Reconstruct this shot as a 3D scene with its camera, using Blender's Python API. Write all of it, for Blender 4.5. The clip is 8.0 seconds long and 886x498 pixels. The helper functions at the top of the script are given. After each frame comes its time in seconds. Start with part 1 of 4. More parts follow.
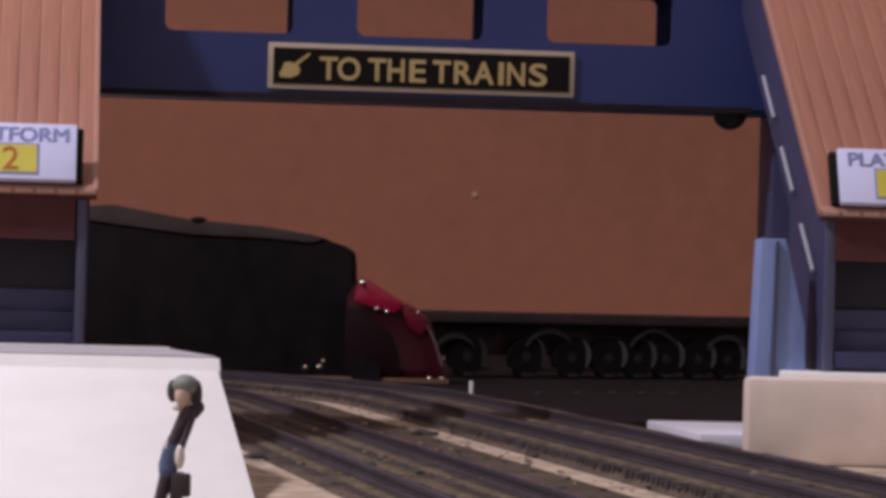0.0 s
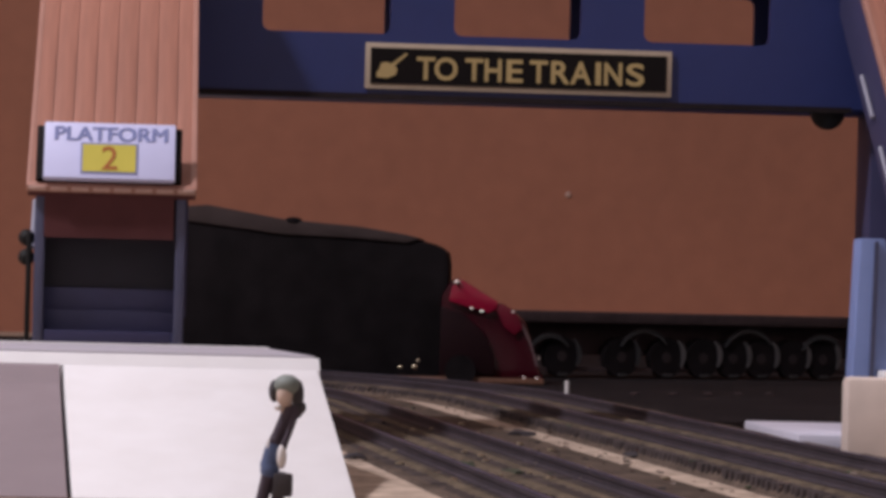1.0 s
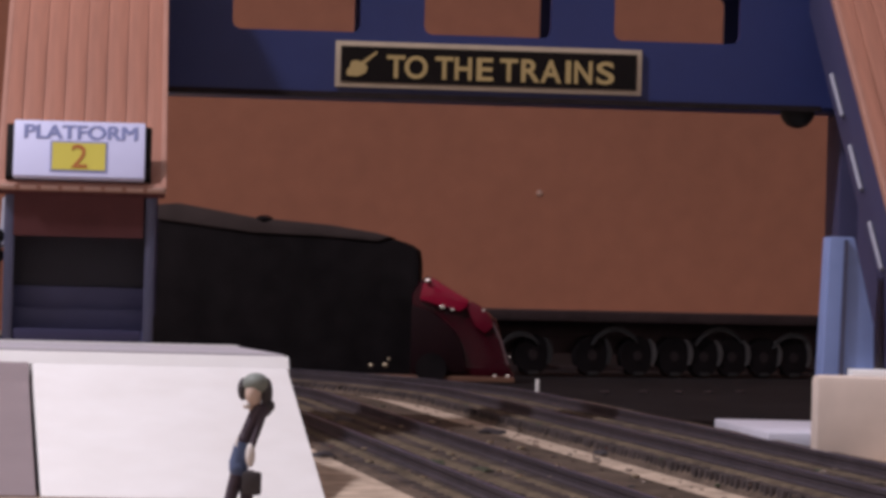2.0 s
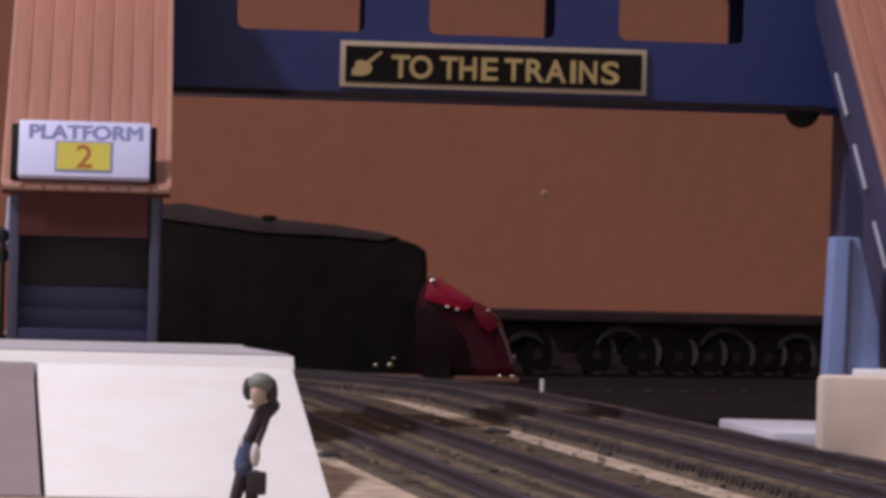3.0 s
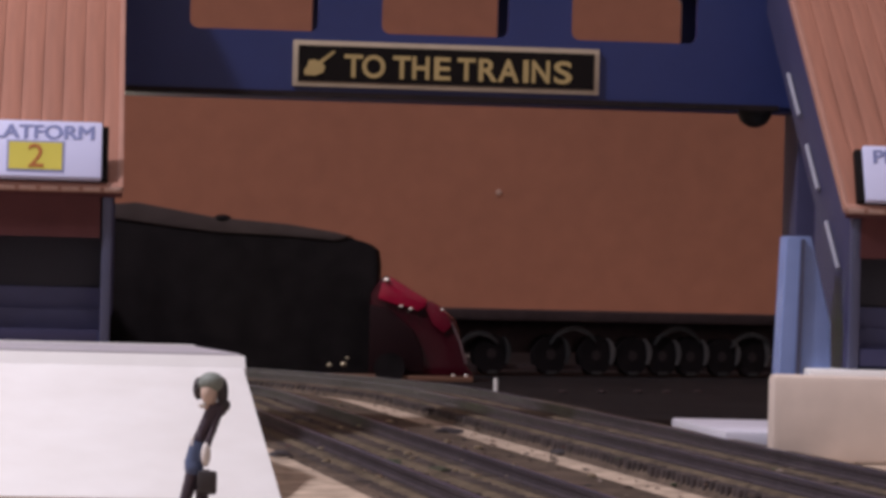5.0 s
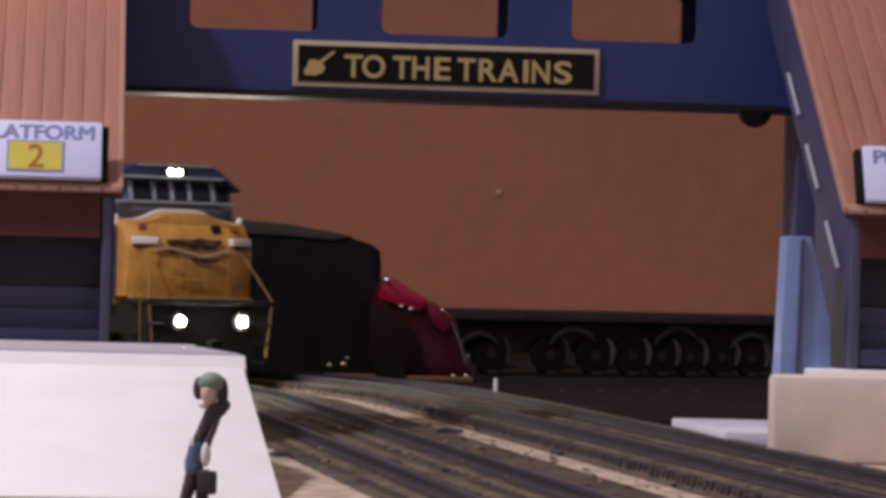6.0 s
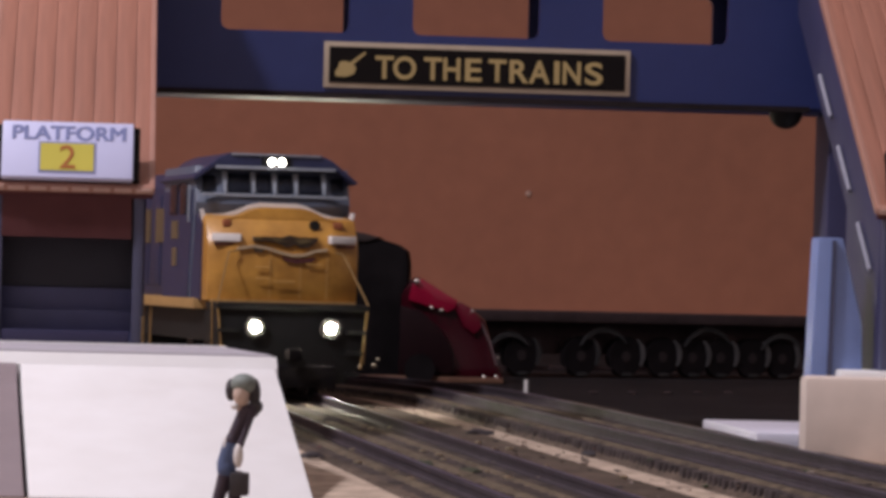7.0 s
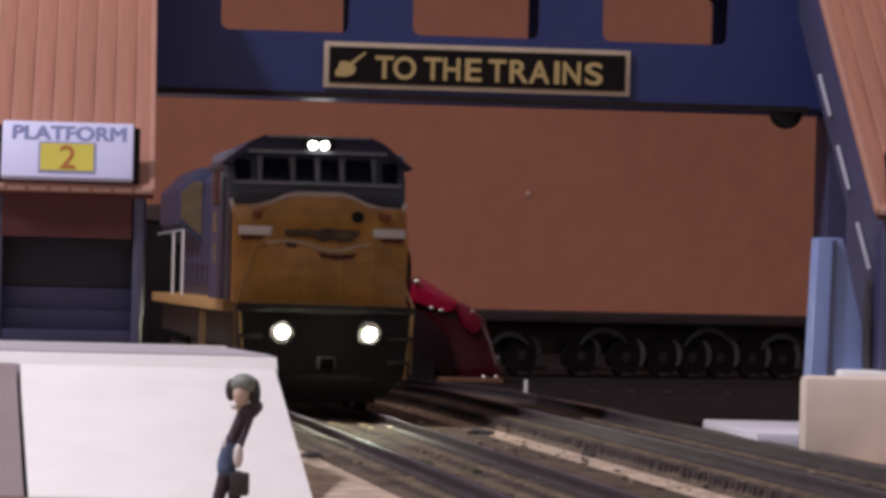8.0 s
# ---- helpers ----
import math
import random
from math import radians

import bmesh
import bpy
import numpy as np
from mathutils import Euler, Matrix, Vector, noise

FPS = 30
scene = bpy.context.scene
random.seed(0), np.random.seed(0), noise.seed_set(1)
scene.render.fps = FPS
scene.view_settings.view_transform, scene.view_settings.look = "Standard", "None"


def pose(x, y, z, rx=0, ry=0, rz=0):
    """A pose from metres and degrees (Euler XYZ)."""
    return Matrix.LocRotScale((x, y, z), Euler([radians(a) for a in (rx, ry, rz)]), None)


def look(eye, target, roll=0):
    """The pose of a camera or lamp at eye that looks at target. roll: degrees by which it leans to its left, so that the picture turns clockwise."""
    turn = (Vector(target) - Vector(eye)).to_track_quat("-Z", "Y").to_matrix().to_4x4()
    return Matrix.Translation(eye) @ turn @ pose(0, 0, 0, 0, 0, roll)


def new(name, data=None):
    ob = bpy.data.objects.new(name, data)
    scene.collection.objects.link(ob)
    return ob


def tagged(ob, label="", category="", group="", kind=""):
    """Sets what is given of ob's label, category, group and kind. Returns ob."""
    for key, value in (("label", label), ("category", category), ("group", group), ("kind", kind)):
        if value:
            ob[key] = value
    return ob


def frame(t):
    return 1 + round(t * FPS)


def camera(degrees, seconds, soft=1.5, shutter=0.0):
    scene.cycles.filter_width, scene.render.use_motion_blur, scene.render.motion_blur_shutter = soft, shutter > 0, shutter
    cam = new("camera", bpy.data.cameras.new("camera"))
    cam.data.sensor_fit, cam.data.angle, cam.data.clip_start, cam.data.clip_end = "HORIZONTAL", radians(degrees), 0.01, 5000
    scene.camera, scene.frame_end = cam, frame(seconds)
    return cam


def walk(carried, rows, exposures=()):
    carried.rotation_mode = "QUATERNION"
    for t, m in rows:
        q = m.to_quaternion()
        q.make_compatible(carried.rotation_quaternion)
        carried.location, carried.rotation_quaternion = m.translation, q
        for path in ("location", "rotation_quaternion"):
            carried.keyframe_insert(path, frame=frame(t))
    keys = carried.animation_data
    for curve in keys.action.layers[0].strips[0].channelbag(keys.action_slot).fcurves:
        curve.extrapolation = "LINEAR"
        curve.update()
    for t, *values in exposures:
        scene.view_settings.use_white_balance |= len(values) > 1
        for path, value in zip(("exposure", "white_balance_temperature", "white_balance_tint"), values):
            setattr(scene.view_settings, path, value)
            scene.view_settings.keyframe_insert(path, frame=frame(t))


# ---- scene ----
# All lengths below are in millimetres of the 1:87 model and are scaled by MM.
MM = 0.001
cam = camera(14.0, 8.0, soft=3.8, shutter=0.5)

# seconds, pan and tilt of the hand-held camera; the lens sits 50 mm ahead of its pivot
PAN = [(0, -1.7, 0.8), (0.2, -3.7, 0.8), (0.3, 60.5, -1.2), (0.4, 109.7, -2.9), (0.5, 115.4, -4), (0.6, 128.3, -4.2), (0.7, 143.4, -3.3), (0.8, 154.4, -3.4),
       (0.9, 163.5, -3.5), (1, 169.5, -3.5), (1.1, 168.5, -3.5), (1.2, 104.1, -3.7), (1.3, 104.1, -3.7), (1.4, 151.4, -4.4), (1.5, 152.4, -4.4), (1.6, 147.4, -4.3),
       (1.7, 112.6, -4), (1.9, 115.4, -5), (2.8, 122.3, -5.6), (3, 125.3, -5.7), (3.6, 125.3, -6.2), (3.7, 123.3, -6.1), (3.8, 65.3, -5.4), (3.9, 45.9, -4.6),
       (4, 43, -4.4), (4.5, 42, -4.4), (5.8, 42, -4.4), (6, 42, -4.4), (6.4, 42, -4.4), (6.5, 41, -4.4), (6.6, 104.1, -44.7), (6.7, 98.4, -8.6),
       (6.8, 96.5, -4.5), (7, 96.5, -3.5), (7.2, 96.5, -4.5), (7.3, 100.3, -5.7), (7.5, 101.2, -5.7), (7.6, 98.4, -4.6), (7.7, 100.3, -4.7), (7.8, 95.5, -3.5),
       (8, 96.5, -3.5)]


def hold(pan, tilt):
    turn = pan * 0.935 / 6385.0
    return pose(-0.0076 * pan * MM, 0, 29 * MM, 90.553 + math.degrees(tilt / 6385.0), -1.5, math.degrees(turn))


walk(cam, [(t, hold(p, q)) for t, p, q in PAN])

# ---- light: one bare lamp hanging over the layout, a dim room around it ----
world = bpy.data.worlds.new("room_dusk")
scene.world = world
world.use_nodes = True
world.node_tree.nodes["Background"].inputs[0].default_value = (0.55, 0.5, 0.62, 1)
world.node_tree.nodes["Background"].inputs[1].default_value = 0.17
lamp_data = bpy.data.lights.new("hanging_lamp_light", "POINT")
lamp_data.shadow_soft_size, lamp_data.energy = 0.032, 20.2
lamp_data.color = (0.945, 0.90, 1.0)
lamp = new("hanging_lamp_light", lamp_data)
lamp.matrix_world = look((-0.45, 0.40, 0.66), (0.0, 0.68, 0.03))
scene.view_settings.exposure = 0.0


# ---- materials ----
def material(name, colour, rough=0.6, metal=0.0, vary=0.12, grain=300.0, bump=0.15, big=25.0, tint=None, spec=0.5, island=0.0):
    """Colour varied at two scales, with fine relief. Scales are per metre."""
    m = bpy.data.materials.new(name)
    m.use_nodes = True
    nt = m.node_tree
    n, l = nt.nodes, nt.links
    bsdf = n["Principled BSDF"]
    co = n.new("ShaderNodeTexCoord")
    fine = n.new("ShaderNodeTexNoise")
    fine.inputs["Scale"].default_value, fine.inputs["Detail"].default_value = grain, 4.0
    wide = n.new("ShaderNodeTexNoise")
    wide.inputs["Scale"].default_value, wide.inputs["Detail"].default_value = big, 3.0
    l.new(co.outputs["Object"], fine.inputs["Vector"])
    l.new(co.outputs["Object"], wide.inputs["Vector"])
    add = n.new("ShaderNodeMath")
    add.operation = "ADD"
    l.new(fine.outputs["Fac"], add.inputs[0])
    l.new(wide.outputs["Fac"], add.inputs[1])
    ramp = n.new("ShaderNodeMapRange")
    ramp.inputs["From Min"].default_value, ramp.inputs["From Max"].default_value = 0.6, 1.4
    l.new(add.outputs[0], ramp.inputs["Value"])
    mix = n.new("ShaderNodeMix")
    mix.data_type = "RGBA"
    lo = [c * (1 - vary) for c in colour]
    hi = [min(1, c * (1 + vary)) for c in (tint or colour)]
    mix.inputs[6].default_value = (*lo, 1)
    mix.inputs[7].default_value = (*hi, 1)
    l.new(ramp.outputs[0], mix.inputs[0])
    out = mix.outputs[2]
    if island:
        info = n.new("ShaderNodeObjectInfo")
        hsv = n.new("ShaderNodeHueSaturation")
        mr = n.new("ShaderNodeMapRange")
        mr.inputs["To Min"].default_value, mr.inputs["To Max"].default_value = 1 - island, 1 + island
        l.new(info.outputs["Random"], mr.inputs["Value"])
        l.new(mr.outputs[0], hsv.inputs["Value"])
        l.new(out, hsv.inputs["Color"])
        out = hsv.outputs["Color"]
    l.new(out, bsdf.inputs["Base Color"])
    bsdf.inputs["Roughness"].default_value, bsdf.inputs["Metallic"].default_value = rough, metal
    bsdf.inputs["Specular IOR Level"].default_value = spec
    if bump:
        b = n.new("ShaderNodeBump")
        b.inputs["Strength"].default_value, b.inputs["Distance"].default_value = bump, 0.0004
        l.new(fine.outputs["Fac"], b.inputs["Height"])
        l.new(b.outputs["Normal"], bsdf.inputs["Normal"])
    return m


def glow(name, colour, strength):
    m = bpy.data.materials.new(name)
    m.use_nodes = True
    bsdf = m.node_tree.nodes["Principled BSDF"]
    bsdf.inputs["Emission Color"].default_value = (*colour, 1)
    bsdf.inputs["Emission Strength"].default_value = strength
    return m


def wood_material():
    m = material("stained_wood", (0.345, 0.148, 0.100), 0.5, 0, 0.30, 700, 0.14, 130, island=0.05)
    nt = m.node_tree
    n, l = nt.nodes, nt.links
    for node in n:
        if node.type == "TEX_NOISE":
            mp = n.new("ShaderNodeMapping")
            mp.inputs["Scale"].default_value = (1.0, 0.06, 0.06)
            l.new(node.inputs["Vector"].links[0].from_socket, mp.inputs["Vector"])
            l.new(mp.outputs[0], node.inputs["Vector"])
    return m


M_SAND = material("sandy_baseboard", (0.33, 0.240, 0.175), 0.9, 0, 0.52, 340, 1.0, 130, tint=(0.46, 0.362, 0.28))
M_BALLAST = material("dirty_ballast", (0.062, 0.046, 0.036), 0.9, 0, 0.6, 300, 0.9, 60, tint=(0.10, 0.073, 0.056), spec=0.2)
M_TIE = material("dark_sleeper", (0.058, 0.046, 0.046), 0.8, 0, 0.35, 400, 0.4, island=0.3, spec=0.2)
M_RAIL = material("rusty_rail_side", (0.050, 0.040, 0.048), 0.6, 0.1, 0.35, 300, 0.2, 60, spec=0.3)
M_RAILTOP = material("worn_rail_top", (0.16, 0.155, 0.25), 0.4, 0.8, 0.3, 200, 0.1, 40)
M_DUST = material("dusty_olive_ballast", (0.068, 0.050, 0.037), 0.9, 0, 0.5, 260, 0.6, 45, tint=(0.115, 0.088, 0.06), spec=0.2)
M_WALL = material("tan_wall", (0.288, 0.111, 0.064), 0.8, 0, 0.13, 90, 0.15, 9)
M_PLAIN = material("room_plaster", (0.78, 0.74, 0.72), 0.9, 0, 0.08, 60, 0.2, 3)
M_WHITE = material("white_platform", (0.79, 0.775, 0.765), 0.55, 0, 0.035, 140, 0.25, 55, tint=(0.82, 0.815, 0.82))
M_DECK = material("grey_platform_paint", (0.50, 0.48, 0.53), 0.5, 0, 0.06, 120, 0.15, 40)
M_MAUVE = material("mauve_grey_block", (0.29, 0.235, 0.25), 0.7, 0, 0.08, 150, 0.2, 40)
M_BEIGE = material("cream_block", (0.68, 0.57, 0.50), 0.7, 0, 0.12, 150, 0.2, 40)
M_BLUE = material("dark_blue_plastic", (0.018, 0.030, 0.126), 0.45, 0, 0.08, 200, 0.05, 30)
M_STEEL = material("grey_blue_plastic", (0.062, 0.066, 0.120), 0.45, 0, 0.08, 200, 0.05, 30)
M_PALE = material("pale_blue_plastic", (0.20, 0.27, 0.52), 0.45, 0, 0.08, 200, 0.05, 30)
M_WOOD = wood_material()
M_TRIM = material("wood_edge", (0.37, 0.19, 0.145), 0.3, 0, 0.1, 200, 0.1)
M_FASCIA = material("red_brown_plastic", (0.090, 0.033, 0.034), 0.6, 0, 0.15, 200, 0.05, spec=0.1)
M_BLACK = material("sign_black", (0.008, 0.006, 0.006), 0.6, 0, 0.1, 200, 0.0, spec=0.1)
M_GOLD = material("sign_gold", (0.42, 0.31, 0.13), 0.5, 0, 0.08, 200, 0.0)
M_CREAM = material("sign_cream_border", (0.43, 0.345, 0.25), 0.5, 0, 0.12, 250, 0.0)
M_BAR = material("pale_rail_plastic", (0.27, 0.27, 0.33), 0.45, 0, 0.15, 300, 0.0)
M_PLATE = material("sign_white", (0.61, 0.63, 0.88), 0.4, 0, 0.03, 200, 0.0)
M_BASE = material("white_base_plastic", (0.66, 0.65, 0.74), 0.45, 0, 0.06, 200, 0.05)
M_YELLOW = material("sign_yellow", (0.56, 0.49, 0.07), 0.45, 0, 0.05, 200, 0.0)
M_REDINK = material("sign_red_ink", (0.37, 0.11, 0.02), 0.5, 0, 0.05, 200, 0.0)
M_GREYINK = material("sign_blue_grey_ink", (0.21, 0.24, 0.46), 0.5, 0, 0.05, 200, 0.0)
M_SOOT = material("matt_black_shell", (0.0092, 0.0074, 0.0082), 0.8, 0, 0.5, 150, 0.3, 18, spec=0.05)


def gravel_material():
    m = material("mixed_gravel", (0.10, 0.08, 0.07), 0.85, 0, 0.2, 400, 0.2, spec=0.2)
    n, l = m.node_tree.nodes, m.node_tree.links
    geo, ramp = n.new("ShaderNodeNewGeometry"), n.new("ShaderNodeValToRGB")
    ramp.color_ramp.interpolation = "CONSTANT"
    for pos, col in ((0.0, (0.03, 0.026, 0.026)), (0.3, (0.10, 0.08, 0.07)), (0.6, (0.20, 0.14, 0.11)), (0.78, (0.05, 0.07, 0.04)), (0.90, (0.26, 0.21, 0.18)), (0.98, (0.14, 0.05, 0.04))):
        e = ramp.color_ramp.elements.new(pos) if pos else ramp.color_ramp.elements[0]
        e.color = (*col, 1)
    l.new(geo.outputs["Random Per Island"], ramp.inputs[0])
    l.new(ramp.outputs[0], n["Principled BSDF"].inputs["Base Color"])
    return m


M_GRAVEL = gravel_material()
M_MOSS = material("moss", (0.035, 0.04, 0.022), 0.9, 0, 0.4, 700, 0.8, 100)
M_CINDER = material("black_cinder", (0.016, 0.0135, 0.0145), 0.95, 0, 0.4, 350, 0.6, 30, spec=0.05)
M_CHASSIS = material("dark_chassis", (0.024, 0.018, 0.019), 0.6, 0, 0.3, 250, 0.2, spec=0.08)
M_WAGON = material("dark_brown_wagon", (0.042, 0.029, 0.030), 0.7, 0, 0.35, 250, 0.2, 40, spec=0.08)
M_WHEEL = material("worn_wheel", (0.08, 0.075, 0.077), 0.5, 0.4, 0.3, 250, 0.1)
M_RED = material("glossy_red_plastic", (0.23, 0.006, 0.028), 0.12, 0, 0.1, 100, 0.0)
M_DIMRED = material("dull_red_plastic", (0.105, 0.005, 0.016), 0.25, 0, 0.2, 100, 0.0, spec=0.3)
M_MAROON = material("deep_maroon_plastic", (0.030, 0.0013, 0.005), 0.18, 0, 0.2, 100, 0.0, spec=0.25)
M_DARKMAROON = material("dark_maroon_plastic", (0.010, 0.0022, 0.0035), 0.6, 0, 0.3, 150, 0.2, spec=0.1)
M_EMBLEM = material("loco_emblem_brown", (0.045, 0.026, 0.014), 0.5, 0, 0.4, 500, 0.0)
M_FADED = material("loco_faded_emblem", (0.11, 0.08, 0.035), 0.5, 0, 0.3, 300, 0.0)
M_STRINGER = material("dusky_blue_plastic", (0.042, 0.041, 0.095), 0.55, 0, 0.1, 200, 0.05, spec=0.25)
M_RISER = material("dusky_blue_riser", (0.06, 0.067, 0.165), 0.5, 0, 0.15, 200, 0.05, 60)
M_STAIR_SHADE = material("dark_stair_shadow_blue", (0.018, 0.019, 0.034), 0.6, 0, 0.15, 200, 0.05)
M_PIN = material("pale_pin", (0.42, 0.26, 0.20), 0.5, 0, 0.05, 300, 0.0)
M_NAIL = material("pale_nail", (0.55, 0.37, 0.31), 0.4, 0, 0.15, 300, 0.0)
M_LID = material("dull_grey_lid", (0.042, 0.031, 0.030), 0.8, 0, 0.3, 150, 0.3, spec=0.1)
M_EDGEHIGHLIGHT = material("painted_edge_highlight", (0.13, 0.085, 0.09), 0.4, 0, 0.3, 300, 0.0)
M_GLINTBEAD = material("bright_glint_metal", (0.85, 0.80, 0.75), 0.15, 1.0, 0.05, 200, 0.0)
M_GLINTFLECK = material("dull_glint_metal", (0.40, 0.35, 0.25), 0.28, 1.0, 0.1, 300, 0.0)
M_RIM = material("dark_wheel_rim", (0.015, 0.0145, 0.016), 0.6, 0.0, 0.3, 250, 0.1)
M_FADED2 = material("loco_cream_line", (0.46, 0.35, 0.22), 0.5, 0, 0.2, 300, 0.0)
M_BRASS = material("dull_brass_trim", (0.14, 0.066, 0.040), 0.55, 0.3, 0.15, 200, 0.05)
M_LBLUE = material("loco_blue", (0.025, 0.030, 0.078), 0.45, 0, 0.15, 300, 0.05)
M_LGREY = material("loco_grey_blue", (0.10, 0.122, 0.175), 0.45, 0, 0.12, 300, 0.05)
M_LYEL = material("loco_yellow", (0.40, 0.180, 0.034), 0.34, 0, 0.30, 260, 0.08, 75, tint=(0.46, 0.235, 0.045))
M_LPATCH = material("loco_worn_yellow_patch", (0.12, 0.085, 0.045), 0.5, 0, 0.4, 400, 0.0)
M_LSILL = material("loco_sill_yellow", (0.37, 0.225, 0.085), 0.45, 0, 0.2, 300, 0.05)
M_LSEAM = material("loco_pale_seam", (0.52, 0.30, 0.09), 0.45, 0, 0.15, 300, 0.0)
M_LVENT = material("loco_dull_red", (0.24, 0.070, 0.028), 0.5, 0, 0.2, 300, 0.0)
M_LRAIL = material("loco_dirty_yellow_wire", (0.24, 0.14, 0.045), 0.5, 0, 0.3, 400, 0.0)
M_LBLACK = material("loco_black", (0.012, 0.012, 0.012), 0.6, 0, 0.2, 300, 0.05, spec=0.2)
M_LTRIM = material("loco_light_trim", (0.28, 0.31, 0.36), 0.45, 0, 0.2, 300, 0.0)
M_LGLASS = material("loco_window", (0.010, 0.013, 0.022), 0.2, 0, 0.1, 300, 0.0, spec=0.25)
M_LWHITE = material("loco_white", (0.70, 0.67, 0.65), 0.5, 0, 0.05, 300, 0.0)
M_LAMP = glow("headlight_glow", (1.0, 0.93, 0.72), 1000.0)
M_TOPLAMP = glow("roof_light_glow", (1.0, 0.95, 0.85), 22.0)
M_SKIN = material("figure_skin", (0.58, 0.45, 0.38), 0.6, 0, 0.1, 600, 0.1)
M_HAIR = material("figure_hair", (0.035, 0.03, 0.035), 0.6, 0, 0.2, 600, 0.1)
M_CAP = material("figure_cap", (0.20, 0.23, 0.21), 0.6, 0, 0.2, 600, 0.1)
M_COAT = material("figure_coat", (0.040, 0.026, 0.042), 0.6, 0, 0.2, 600, 0.1)
M_JEANS = material("figure_blue", (0.07, 0.10, 0.20), 0.6, 0, 0.2, 600, 0.1)


# ---- mesh helpers ----
def box_into(bm, x0, x1, y0, y1, z0, z1, bevel=0.0):
    part_bm = bmesh.new()
    bmesh.ops.create_cube(part_bm, size=1.0)
    for v in part_bm.verts:
        v.co = Vector(((x0 + x1) / 2 + v.co.x * (x1 - x0), (y0 + y1) / 2 + v.co.y * (y1 - y0), (z0 + z1) / 2 + v.co.z * (z1 - z0)))
    if bevel:
        bmesh.ops.bevel(part_bm, geom=part_bm.edges[:], offset=bevel, segments=2, profile=0.6, affect="EDGES")
    join_into(bm, part_bm)
    return bm


def join_into(bm, other, m=None):
    me = bpy.data.meshes.new("scratch")
    if m is not None:
        bmesh.ops.transform(other, matrix=m, verts=other.verts[:])
    other.to_mesh(me)
    other.free()
    bm.from_mesh(me)
    bpy.data.meshes.remove(me)


def box(x0, x1, y0, y1, z0, z1, bevel=0.0):
    return box_into(bmesh.new(), x0, x1, y0, y1, z0, z1, bevel)


def prism(points, a0, a1, axis="y", bevel=0.0):
    """A closed outline extruded along an axis: (u, v) are xz for y, yz for x, xy for z."""
    bm = bmesh.new()

    def place(u, v, a):
        return {"y": (u, a, v), "x": (a, u, v), "z": (u, v, a)}[axis]

    lo = [bm.verts.new(place(u, v, a0)) for u, v in points]
    hi = [bm.verts.new(place(u, v, a1)) for u, v in points]
    bm.faces.new(lo)
    bm.faces.new(hi[::-1])
    for i in range(len(points)):
        j = (i + 1) % len(points)
        bm.faces.new((lo[j], lo[i], hi[i], hi[j]))
    bmesh.ops.recalc_face_normals(bm, faces=bm.faces[:])
    if bevel:
        bmesh.ops.bevel(bm, geom=bm.edges[:], offset=bevel, segments=2, profile=0.6, affect="EDGES")
    return bm


def tube(p, q, r, sides=8, r2=None):
    bm = bmesh.new()
    p, q = Vector(p), Vector(q)
    d = q - p
    bmesh.ops.create_cone(bm, cap_ends=True, segments=sides, radius1=r, radius2=r if r2 is None else r2, depth=d.length)
    turn = d.to_track_quat("Z", "Y").to_matrix().to_4x4()
    bmesh.ops.transform(bm, matrix=Matrix.Translation((p + q) / 2) @ turn, verts=bm.verts[:])
    return bm


def ball(c, r, squash=(1, 1, 1), seg=16):
    bm = bmesh.new()
    bmesh.ops.create_uvsphere(bm, u_segments=seg, v_segments=seg // 2 + 2, radius=1)
    for v in bm.verts:
        v.co = Vector((c[0] + v.co.x * r * squash[0], c[1] + v.co.y * r * squash[1], c[2] + v.co.z * r * squash[2]))
    return bm


def mesh_of(bm, name, materials, smooth=True, size=1.0):
    bmesh.ops.scale(bm, vec=(MM * size,) * 3, verts=bm.verts[:])
    me = bpy.data.meshes.new(name)
    bm.to_mesh(me)
    bm.free()
    for m in materials if isinstance(materials, (list, tuple)) else [materials]:
        me.materials.append(m)
    if smooth:
        me.shade_smooth()
        me.set_sharp_from_angle(angle=radians(35))
    return me


def part(name, bm, mat, parent, label=""):
    ob = new(name, mesh_of(bm, name, mat))
    ob.parent = parent
    return tagged(ob, label)


def thing(name, m, label, category, group="", kind=""):
    ob = new(name)
    ob.empty_display_size = 0.01
    ob.matrix_world = m
    return tagged(ob, label, category, group, kind)


def solid(name, bm, mat, label, category, m=None, group="", kind=""):
    ob = new(name, mesh_of(bm, name, mat))
    if m is not None:
        ob.matrix_world = m
    return tagged(ob, label, category, group, kind)


def at(x, y, z=0, rz=0):
    return pose(x * MM, y * MM, z * MM, 0, 0, rz)


